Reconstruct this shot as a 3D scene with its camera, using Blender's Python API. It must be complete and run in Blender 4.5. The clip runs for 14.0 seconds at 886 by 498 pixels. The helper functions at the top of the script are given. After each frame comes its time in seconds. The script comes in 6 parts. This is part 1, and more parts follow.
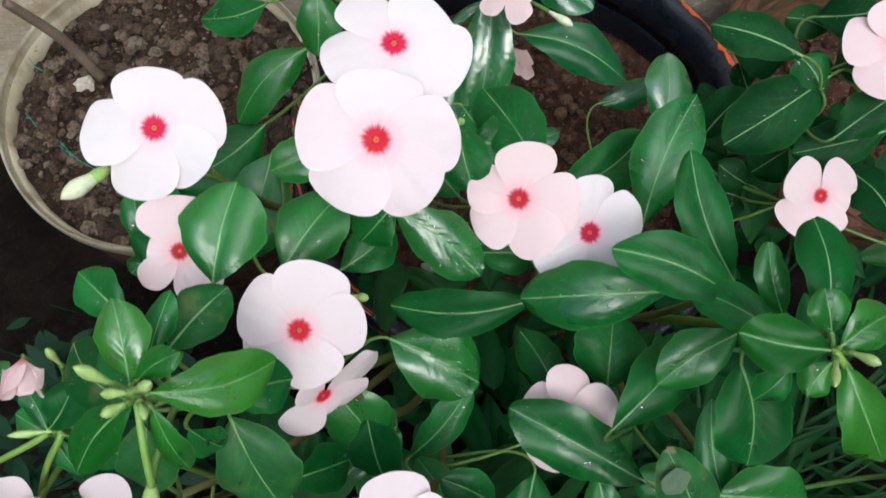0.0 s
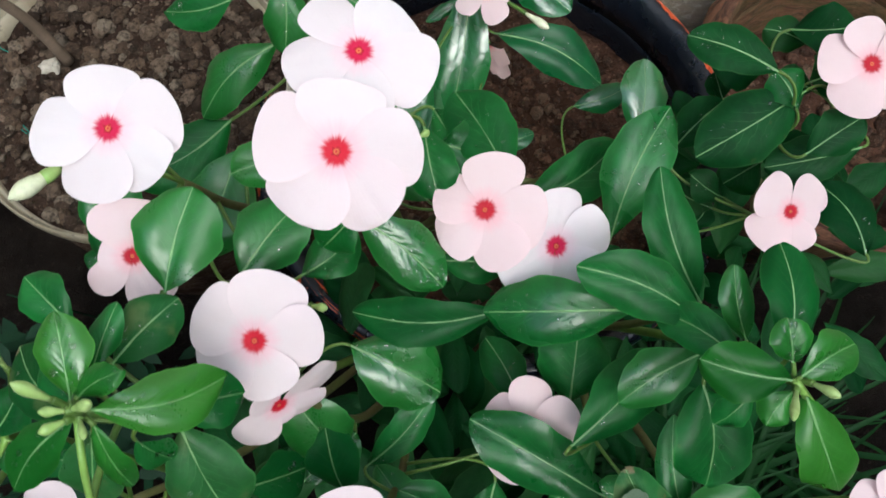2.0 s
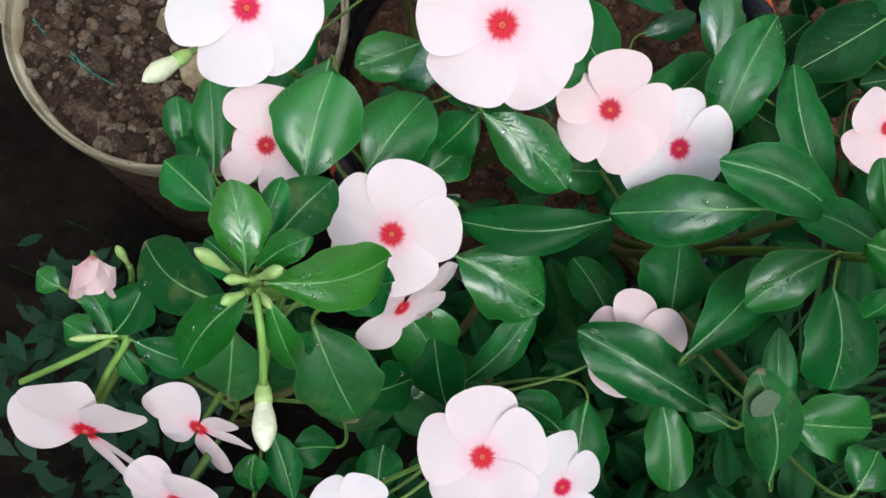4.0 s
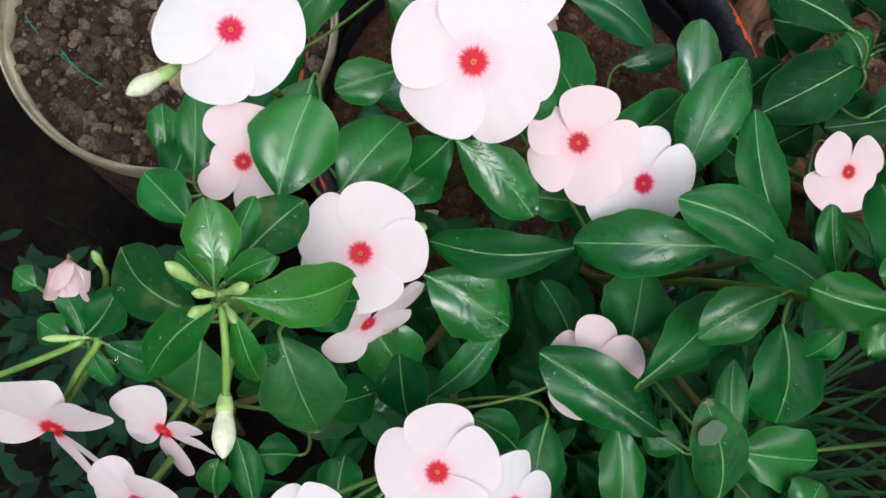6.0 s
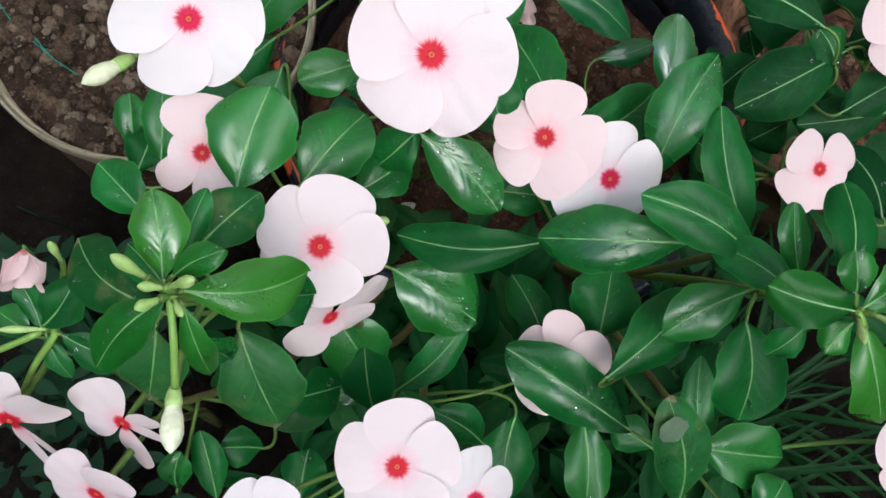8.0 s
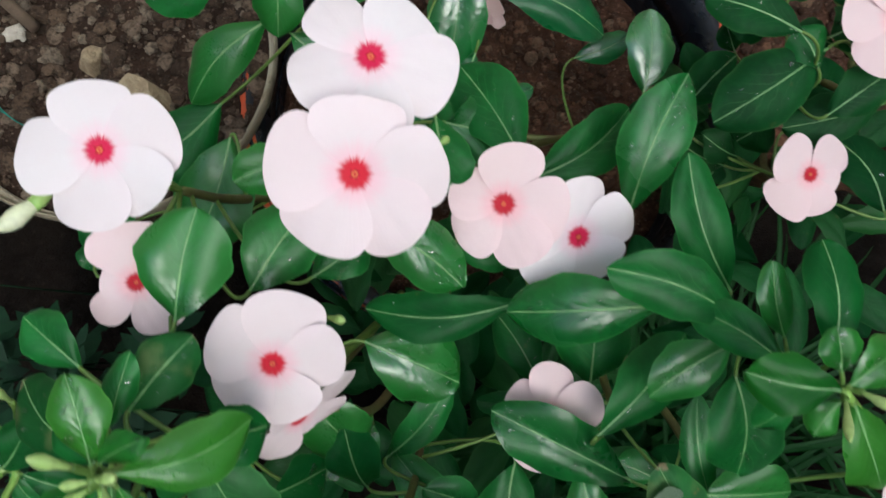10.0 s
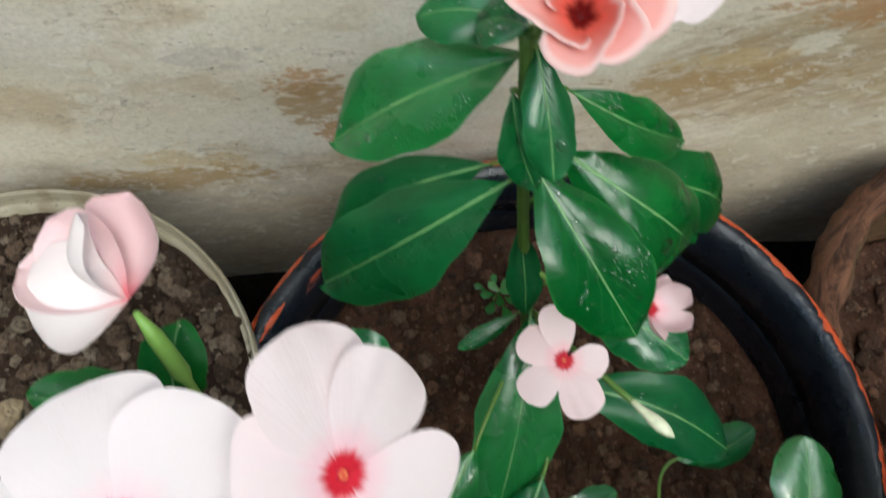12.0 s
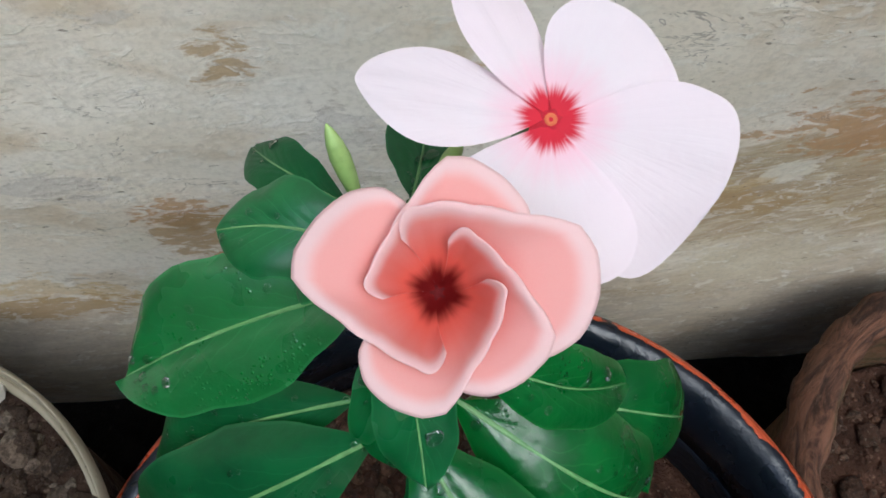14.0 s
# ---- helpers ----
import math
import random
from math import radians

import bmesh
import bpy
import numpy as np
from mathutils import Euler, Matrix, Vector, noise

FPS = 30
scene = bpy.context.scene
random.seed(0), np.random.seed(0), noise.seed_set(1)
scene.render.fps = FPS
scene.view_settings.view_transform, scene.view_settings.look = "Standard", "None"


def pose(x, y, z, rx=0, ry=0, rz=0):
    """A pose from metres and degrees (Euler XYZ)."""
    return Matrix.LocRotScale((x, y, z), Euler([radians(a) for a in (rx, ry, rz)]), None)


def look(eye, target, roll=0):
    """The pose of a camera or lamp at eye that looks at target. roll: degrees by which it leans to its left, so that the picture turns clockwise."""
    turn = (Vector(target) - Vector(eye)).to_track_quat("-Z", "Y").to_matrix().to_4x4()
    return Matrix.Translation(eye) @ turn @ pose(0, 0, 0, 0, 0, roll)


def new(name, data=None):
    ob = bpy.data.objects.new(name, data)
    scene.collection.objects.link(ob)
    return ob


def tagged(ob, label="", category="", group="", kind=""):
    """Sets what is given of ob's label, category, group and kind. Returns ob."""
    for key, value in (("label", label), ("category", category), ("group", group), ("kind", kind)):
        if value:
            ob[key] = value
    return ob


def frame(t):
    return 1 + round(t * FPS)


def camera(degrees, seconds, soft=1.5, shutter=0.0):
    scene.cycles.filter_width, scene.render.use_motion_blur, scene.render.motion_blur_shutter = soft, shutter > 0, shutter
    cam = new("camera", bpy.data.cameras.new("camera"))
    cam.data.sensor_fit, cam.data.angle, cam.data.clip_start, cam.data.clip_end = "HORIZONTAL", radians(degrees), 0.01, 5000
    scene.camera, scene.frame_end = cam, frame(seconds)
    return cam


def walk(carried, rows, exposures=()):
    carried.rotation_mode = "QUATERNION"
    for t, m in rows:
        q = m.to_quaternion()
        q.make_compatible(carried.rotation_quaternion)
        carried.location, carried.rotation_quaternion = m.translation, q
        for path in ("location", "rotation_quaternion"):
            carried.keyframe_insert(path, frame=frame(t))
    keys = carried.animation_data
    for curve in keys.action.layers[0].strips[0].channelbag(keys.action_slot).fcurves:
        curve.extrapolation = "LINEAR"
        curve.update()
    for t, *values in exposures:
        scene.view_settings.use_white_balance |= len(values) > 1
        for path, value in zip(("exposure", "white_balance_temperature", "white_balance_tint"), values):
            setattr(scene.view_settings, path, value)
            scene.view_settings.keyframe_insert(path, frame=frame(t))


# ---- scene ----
cam = camera(55.9, 14.0, 1.6, 0.4)
# seconds, place in metres, turn in degrees
CAMERA_ROWS = [
    (0.0, 0.0000, 0.0000, 0.7500, 17.99, -0.00, 0.00),
    (0.5, -0.0005, 0.0164, 0.7553, 18.08, -0.14, -0.21),
    (1.0, -0.0015, 0.0249, 0.7571, 16.52, 0.01, 0.45),
    (1.5, 0.0036, 0.0174, 0.7458, 16.75, -1.31, 0.28),
    (2.0, 0.0053, 0.0113, 0.7468, 16.93, -1.98, 1.20),
    (2.5, -0.0049, -0.0150, 0.7315, 16.76, -2.49, 2.47),
    (2.7, -0.0122, -0.0217, 0.7288, 16.28, -2.29, 2.61),
    (4.8, -0.0534, -0.0082, 0.7315, 14.91, -5.31, -0.02),
    (5.0, -0.0468, -0.0090, 0.7339, 15.11, -5.78, 0.04),
    (5.5, -0.0387, -0.0098, 0.7398, 15.38, -5.65, 1.47),
    (6.0, -0.0416, -0.0107, 0.7414, 15.35, -5.10, 3.55),
    (6.5, -0.0379, -0.0113, 0.7432, 15.28, -4.93, 3.88),
    (7.0, -0.0327, -0.0109, 0.7416, 15.27, -5.40, 3.97),
    (7.2, -0.0328, -0.0104, 0.7406, 15.08, -5.56, 4.03),
    (9.3, -0.0241, -0.0056, 0.7413, 14.49, -5.75, 2.55),
    (9.5, -0.0217, -0.0023, 0.7397, 14.14, -4.57, 1.28),
    (10.0, -0.0087, 0.0449, 0.7381, 11.32, -2.76, -1.66),
    (10.2, -0.0102, 0.0632, 0.7374, 10.05, -1.82, -1.57),
    (10.5, -0.0124, 0.0869, 0.7228, 10.40, -1.33, -4.07),
    (10.8, -0.0122, 0.1258, 0.7059, 12.31, -0.81, -5.25),
    (11.0, -0.0063, 0.1513, 0.6860, 13.09, -0.91, -5.71),
    (11.2, -0.0012, 0.1698, 0.6758, 13.13, -1.29, -3.82),
    (11.5, -0.0059, 0.1895, 0.6515, 15.91, -1.63, -2.77),
    (11.7, -0.0105, 0.2008, 0.6417, 17.58, -2.30, -0.72),
    (12.0, -0.0180, 0.2209, 0.6304, 19.60, -2.71, -0.03),
    (12.2, -0.0256, 0.2313, 0.6296, 20.23, -3.71, 0.32),
    (12.5, -0.0252, 0.2497, 0.6205, 20.34, -3.98, 0.73),
    (13.0, -0.0043, 0.2752, 0.6172, 20.58, -3.92, -0.92),
    (13.2, 0.0011, 0.2818, 0.6150, 21.23, -3.89, -1.52),
    (13.5, 0.0085, 0.2831, 0.6009, 22.15, -4.46, -0.87),
    (14.0, 0.0082, 0.2858, 0.5818, 23.43, -5.02, -0.43),
]
EXPOSURES = [(0.0, 1.20, 5750, 1), (9.5, 1.20, 5750, 1), (10.0, 1.02, 5800, 1), (11.0, 0.98, 5900, -2), (11.5, 1.15, 5850, -3), (12.0, 1.09, 5850, -4), (12.6, 1.34, 5700, -2), (13.0, 1.30, 5600, 0), (13.4, 1.09, 5500, 1), (14.0, 0.97, 5450, 2)]
walk(cam, [(t, pose(*place)) for t, *place in CAMERA_ROWS], EXPOSURES)

# ---- light: an overcast sky with a weak, very wide sun ----
world = bpy.data.worlds.new("overcast_sky")
scene.world = world
world.use_nodes = True
_n, _l = world.node_tree.nodes, world.node_tree.links
sky = _n.new("ShaderNodeTexSky")
sky.sky_type = "NISHITA"
sky.sun_disc = False
sky.sun_elevation = radians(62)
sky.sun_rotation = radians(162)
sky.air_density, sky.dust_density, sky.ozone_density = 1.0, 4.0, 1.0
_l.new(sky.outputs[0], _n["Background"].inputs[0])
_n["Background"].inputs[1].default_value = 0.160
sun = new("sun", bpy.data.lights.new("sun", "SUN"))
sun.data.energy, sun.data.angle, sun.data.color = 0.5, radians(42), (1.0, 0.96, 0.9)
sun.matrix_world = look((0.4, -1.25, 2.9), (0, 0.1, 0))


# ---- materials ----
class Nodes:
    """A short way to write node trees."""

    def __init__(self, name):
        self.mat = bpy.data.materials.new(name)
        self.mat.use_nodes = True
        self.tree = self.mat.node_tree
        self.bsdf = self.tree.nodes["Principled BSDF"]
        self.out = self.tree.nodes["Material Output"]

    def put(self, socket, value):
        if isinstance(value, bpy.types.NodeSocket):
            self.tree.links.new(value, socket)
        elif isinstance(value, (tuple, list)) and len(value) == 3 and socket.type == "RGBA":
            socket.default_value = (*value, 1)
        else:
            socket.default_value = value

    def node(self, kind, out=0, settings=None, **inputs):
        n = self.tree.nodes.new(kind)
        for key, value in (settings or {}).items():
            if key == "operation":
                n.operation = value
            elif key == "blend_type":
                n.blend_type = value
            elif key == "feature":
                n.feature = value
            elif key == "noise_dimensions":
                n.noise_dimensions = value
            elif key == "interpolation_type":
                n.interpolation_type = value
        for key, value in inputs.items():
            key = key.replace("_", " ") if not key.startswith("i") or not key[1:].isdigit() else int(key[1:])
            self.put(n.inputs[key], value)
        return n.outputs[out]

    def coords(self, kind="Object", scale=(1, 1, 1), shift=None):
        c = self.tree.nodes.new("ShaderNodeTexCoord").outputs[kind]
        if shift is not None:
            c = self.node("ShaderNodeVectorMath", settings={"operation": "ADD"}, i0=c, i1=shift)
        return self.node("ShaderNodeVectorMath", settings={"operation": "MULTIPLY"}, i0=c, i1=scale)

    def noise(self, vector, scale, detail=4.0, rough=0.55, out=0, distortion=0.0):
        return self.node("ShaderNodeTexNoise", out, Vector=vector, Scale=scale, Detail=detail, Roughness=rough, Distortion=distortion)

    def step(self, value, low, high, to_low=0.0, to_high=1.0):
        n = self.tree.nodes.new("ShaderNodeMapRange")
        n.interpolation_type = "SMOOTHSTEP"
        for i, v in enumerate((value, low, high, to_low, to_high)):
            self.put(n.inputs[i], v)
        return n.outputs[0]

    def math(self, op, a, b=0.0):
        return self.node("ShaderNodeMath", settings={"operation": op}, i0=a, i1=b)

    def mix(self, fac, a, b, blend="MIX"):
        n = self.tree.nodes.new("ShaderNodeMix")
        n.data_type, n.blend_type = "RGBA", blend
        self.put(n.inputs["Factor"], fac)
        self.put(n.inputs[6], a)
        self.put(n.inputs[7], b)
        return n.outputs[2]

    def random(self):
        return self.tree.nodes.new("ShaderNodeObjectInfo").outputs["Random"]

    def bump(self, height, strength=0.5, distance=0.001):
        return self.node("ShaderNodeBump", Strength=strength, Distance=distance, Height=height)

    def done(self, colour, rough=0.5, normal=None, translucent=None, spec=0.5, metal=0.0, coat=0.0):
        b = self.bsdf.inputs
        self.put(b["Base Color"], colour)
        self.put(b["Roughness"], rough)
        self.put(b["Specular IOR Level"], spec)
        self.put(b["Metallic"], metal)
        self.put(b["Coat Weight"], coat)
        b["Coat Roughness"].default_value = 0.12
        if normal is not None:
            self.put(b["Normal"], normal)
        if translucent is not None:
            part_of, tint = translucent
            t = self.node("ShaderNodeBsdfTranslucent", Color=tint)
            m = self.node("ShaderNodeMixShader", i0=part_of, i1=self.bsdf.outputs[0], i2=t)
            self.tree.links.new(m, self.out.inputs[0])
        return self.mat


def leaf_material(name, dark, light, gloss, dull=0.0, wetness=0.0, ripple=0.0010, sheen=0.42, quilted=0.12):
    """Green leaf: paler along its veins, uneven in tone, glossy and wet."""
    n = Nodes(name)
    uv = n.coords("UV")
    sep = n.node("ShaderNodeSeparateXYZ", i0=uv)
    u = sep
    v = u.node.outputs[1]
    off = n.math("ABSOLUTE", n.math("SUBTRACT", u, 0.5))
    # side veins run outwards and forwards
    obj = n.coords("Object")
    sway = n.math("MULTIPLY", n.math("SUBTRACT", n.noise(n.coords("Object", (1, 1, 1), (0.9, 3.1, 0)), 120.0, 2.0), 0.5), 1.3)
    run = n.math("ADD", sway, n.math("SUBTRACT", n.math("MULTIPLY", v, 8.0), n.math("MULTIPLY", off, n.math("SUBTRACT", 9.0, n.math("MULTIPLY", off, 7.0)))))
    tooth = n.math("ABSOLUTE", n.math("SUBTRACT", n.math("FRACT", run), 0.5))
    veins = n.math("MULTIPLY", n.step(tooth, 0.0, 0.07, 1.0, 0.0), n.step(off, 0.42, 0.02, 0.0, 1.0))
    cloud = n.noise(obj, 45.0, 3.0)
    grain = n.noise(obj, 420.0, 3.0)
    c = n.mix(n.step(cloud, 0.32, 0.7), dark, light)
    patch = n.noise(obj, 140.0, 4.0, 0.6)
    c = n.mix(n.step(patch, 0.42, 0.6, 0.35, 0.0), c, (dark[0] * 0.55, dark[1] * 0.6, dark[2] * 0.65))
    c = n.mix(n.math("MULTIPLY", n.step(grain, 0.4, 0.8), 0.25), c, (light[0] * 1.2, light[1] * 1.2, light[2] * 1.2))
    c = n.mix(n.math("MULTIPLY", veins, 0.50), c, (light[0] * 2.6 + 0.02, light[1] * 1.7 + 0.02, light[2] * 2 + 0.01))
    tone = n.random()
    c = n.mix(n.step(tone, 0.55, 1.0, 0.0, 0.45), c, (light[0] * 2.0, light[1] * 1.15, light[2] * 0.8))
    c = n.mix(n.step(off, 0.470, 0.485, 0.0, 0.35), c, (light[0] * 3.0 + 0.02, light[1] * 1.9, light[2] * 2.4))
    c = n.mix(n.step(tone, 0.5, 0.0, 0.0, 0.6), c, (dark[0] * 0.7, dark[1] * 0.62, dark[2] * 0.8))
    # a few brown specks and yellowed margins on old leaves
    speck = n.step(n.noise(obj, 150.0, 2.0), 0.71, 0.76)
    c = n.mix(n.math("MULTIPLY", speck, 0.5 if dull else 0.12), c, (0.16, 0.12, 0.04))
    if dull:
        withered = n.math("ADD", v, n.math("MULTIPLY", n.math("SUBTRACT", n.noise(obj, 160.0, 4.0), 0.5), 0.28))
        c = n.mix(n.step(withered, 0.955, 0.99, 0.0, 0.9), c, (0.19, 0.15, 0.09))
        c = n.mix(n.step(n.noise(obj, 70.0, 4.0), 0.52, 0.7, 0.0, dull), c, (0.17, 0.16, 0.07))
    # rain film: patches that are smooth and deeper in colour, the dry rest waxy and dull
    film = n.math("ADD", n.noise(n.coords("Object", (1, 1, 1), (2.7, 0.4, 0)), 42.0, 3.0, 0.5), n.math("MULTIPLY", n.math("SUBTRACT", tone, 0.5), 0.16))
    wet = n.step(film, 0.585 - wetness, 0.685 - wetness)
    c = n.mix(n.math("MULTIPLY", wet, 0.18), c, dark)
    # clusters of tiny beads of rain on the wet parts
    cell = n.node("ShaderNodeTexVoronoi", Vector=obj, Scale=950.0)
    where = n.math("ADD", n.noise(n.coords("Object", (1, 1, 1), (5.1, 1.3, 2.0)), 75.0, 3.0, 0.6), n.math("MULTIPLY", n.math("SUBTRACT", film, 0.5), 0.45))
    bead = n.math("MULTIPLY", n.step(cell, 0.42, 0.05), n.step(where, 0.62 - 0.5 * wetness, 0.70 - 0.5 * wetness))
    rough = n.math("ADD", n.math("MULTIPLY", wet, -0.16), gloss + 0.36)
    rough = n.math("MULTIPLY", rough, n.step(bead, 0.0, 0.25, 1.0, 0.15))
    quilt = n.math("MULTIPLY", n.step(tooth, 0.0, 0.5), n.step(off, 0.5, 0.05))
    h = n.math("ADD", n.math("MULTIPLY", quilt, quilted), n.math("MULTIPLY", n.noise(obj, 240.0, 4.0), 0.6))
    h = n.math("ADD", h, n.math("MULTIPLY", bead, 0.42))
    return n.done(c, rough, n.bump(h, 0.4, ripple), (0.16, (light[0] * 2.2, light[1] * 2.4, light[2] * 1.0)), spec=n.math("ADD", n.math("ADD", n.math("MULTIPLY", wet, 0.15), n.math("MULTIPLY", bead, 1.1)), n.math("MULTIPLY", n.math("ADD", tone, 0.25), sheen)))


def petal_material(name, body, blush, eye=(0.62, 0.012, 0.035), reach=0.165, soft=0.06, margin=None, glow=0.3):
    """Petal: a red eye with ragged rays at its foot, a pink blush, then nearly white."""
    n = Nodes(name)
    sep = n.node("ShaderNodeSeparateXYZ", i0=n.coords("UV"))
    v = sep.node.outputs[1]
    obj = n.coords("Object")
    if margin:
        # the eye of a pinwheel flower is round about its axis, whatever the petal's rim does
        place = n.node("ShaderNodeSeparateXYZ", i0=obj).node.outputs
        away = n.math("SQRT", n.math("ADD", n.math("MULTIPLY", place[0], place[0]), n.math("MULTIPLY", place[1], place[1])))
        rays = n.noise(n.node("ShaderNodeCombineXYZ", i0=n.math("MULTIPLY", n.math("ARCTAN2", place[1], place[0]), 2.6), i1=0.0, i2=0.0), 1.0, 2.0)
        lobed = n.node("ShaderNodeMath", settings={"operation": "COSINE"}, i0=n.math("MULTIPLY", n.math("ARCTAN2", place[1], place[0]), 5.0))
        far = n.math("ADD", n.math("ADD", away, n.math("MULTIPLY", lobed, -0.022)), n.math("MULTIPLY", n.math("SUBTRACT", rays, 0.5), -0.12))
    else:
        rays = n.noise(n.coords("UV", (16, 0.5, 0)), 1.0, 2.0)
        far = n.math("ADD", v, n.math("MULTIPLY", n.math("SUBTRACT", rays, 0.5), -0.16))
    mottle = n.noise(obj, 55.0, 3.0)
    fine = n.noise(n.coords("UV", (60, 3, 0)), 1.0, 3.0)
    c = n.mix(n.step(mottle, 0.35, 0.7, 0.0, 0.55), body, (body[0], body[1] * 0.94, body[2] * 0.95))
    c = n.mix(n.step(n.random(), 0.2, 1.0, 0.0, 0.5), c, (body[0], body[1] * 0.93, body[2] * 0.94))
    c = n.mix(n.math("MULTIPLY", n.step(fine, 0.5, 0.75), 0.12), c, (body[0] * 0.95, body[1] * 0.9, body[2] * 0.92))
    c = n.mix(n.step(far, reach + (0.48 if margin else 0.3), reach, 0.0, 0.92 if margin else 0.8), c, blush)
    c = n.mix(n.step(far, reach + soft, reach - soft * 0.6), c, eye)
    if margin:
        c = n.mix(n.step(v, 0.80, 0.93, 0.0, 0.7), c, margin)
    h = n.math("ADD", n.math("MULTIPLY", fine, 0.6), n.noise(obj, 300.0, 2.0))
    return n.done(c, 0.55, n.bump(h, 0.25, 0.0006), (glow, c), spec=0.25)


def plain_material(name, a, b, rough, scale, bump=0.3, distance=0.001, spec=0.4, scale2=None, translucent=None):
    n = Nodes(name)
    obj = n.coords("Object")
    big = n.noise(obj, scale, 4.0)
    small = n.noise(obj, scale2 or scale * 7, 4.0)
    c = n.mix(n.step(big, 0.3, 0.7), a, b)
    c = n.mix(n.step(small, 0.35, 0.75, 0.0, 0.5), c, tuple(0.6 * q for q in a))
    return n.done(c, rough, n.bump(n.math("ADD", small, big), bump, distance), translucent, spec=spec)


def soil_material(name, dark, mid, pale, spec=0.1, brick=None):
    n = Nodes(name)
    obj = n.coords("Object")
    c = n.mix(n.step(n.noise(obj, 26.0, 4.0), 0.35, 0.68), dark, mid)
    c = n.mix(n.step(n.noise(obj, 210.0, 3.0), 0.58, 0.74), c, pale)
    c = n.mix(n.step(n.noise(obj, 380.0, 2.0), 0.6, 0.7, 0.0, 0.7), c, (0.012, 0.009, 0.007))
    if brick:
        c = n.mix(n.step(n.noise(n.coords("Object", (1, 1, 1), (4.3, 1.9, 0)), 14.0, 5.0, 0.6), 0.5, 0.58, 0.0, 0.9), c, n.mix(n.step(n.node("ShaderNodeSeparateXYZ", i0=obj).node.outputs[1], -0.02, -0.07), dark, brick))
    h = n.math("ADD", n.noise(obj, 140.0, 6.0), n.noise(obj, 520.0, 3.0))
    wet = n.step(n.noise(obj, 60.0, 3.0), 0.4, 0.65, 0.6, 0.95)
    return n.done(c, wet, n.bump(h, 0.9, 0.003), spec=spec)


def clod_material(name, tones):
    """Crumbs of earth and gravel, each with its own tone."""
    n = Nodes(name)
    pick = n.tree.nodes.new("ShaderNodeNewGeometry").outputs["Random Per Island"]
    pick = n.math("FRACT", n.math("ADD", pick, n.math("MULTIPLY", n.random(), 7.31)))
    c = tones[0]
    for i, tone in enumerate(tones[1:], 1):
        edge = i / len(tones)
        c = n.mix(n.step(pick, edge - 0.02, edge + 0.02), c, tone)
    # grain at its true size, whatever the crumb's own scale
    at = n.tree.nodes.new("ShaderNodeNewGeometry").outputs["Position"]
    c = n.mix(n.step(n.noise(at, 330.0, 4.0, 0.65), 0.44, 0.66, 0.0, 0.75), c, (0.024, 0.017, 0.012))
    # pale flecks put the crumbs' highlights into their colour
    c = n.mix(n.step(n.noise(at, 700.0, 3.0), 0.6, 0.72, 0.0, 0.55), c, (0.27, 0.21, 0.155))
    return n.done(c, 0.75, n.bump(n.noise(at, 380.0, 5.0, 0.65), 1.0, 0.004), spec=0.16)


WALL_STAINS = [
    # across, up, half width, half height, kind
    (-0.092, 0.391, 0.0050, 0.0020, "chip"),
    (-0.066, 0.394, 0.0110, 0.0040, "scale"),
    (-0.096, 0.334, 0.0050, 0.0030, "chip"),
    (-0.107, 0.319, 0.0050, 0.0050, "chip"),
    (-0.107, 0.303, 0.0170, 0.0100, "scale"),
    (-0.071, 0.277, 0.0150, 0.0120, "rust"),
    (-0.067, 0.254, 0.0170, 0.0230, "ochre"),
    (-0.092, 0.250, 0.0080, 0.0120, "chip"),
    (-0.037, 0.371, 0.0090, 0.0100, "ochre"),
    (0.025, 0.364, 0.0130, 0.0070, "rust"),
    (-0.156, 0.297, 0.0040, 0.0070, "chip"),
    (-0.173, 0.269, 0.0050, 0.0050, "chip"),
    (-0.192, 0.226, 0.0060, 0.0040, "chip"),
    (-0.171, 0.204, 0.0120, 0.0100, "cream"),
    (-0.142, 0.198, 0.0180, 0.0140, "yellow"),
    (-0.117, 0.187, 0.0110, 0.0130, "yellow"),
    (0.213, 0.183, 0.0440, 0.0270, "cream"),
    (0.185, 0.285, 0.0120, 0.0110, "chip"),
    (0.147, 0.273, 0.0270, 0.0080, "yellow"),
    (-0.002, 0.334, 0.0140, 0.0120, "scale"),
    (-0.045, 0.222, 0.018, 0.022, "rust"),
    (0.215, 0.325, 0.045, 0.024, "rust"),
    (0.150, 0.255, 0.050, 0.012, "ochre"),
    (-0.160, 0.175, 0.050, 0.012, "ochre"),
]
STAIN_TONES = {"rust": (0.52, 0.30, 0.135), "ochre": (0.47, 0.32, 0.15), "cream": (0.70, 0.62, 0.45), "chip": (0.80, 0.75, 0.62), "scale": (0.63, 0.585, 0.52), "yellow": (0.64, 0.49, 0.25)}


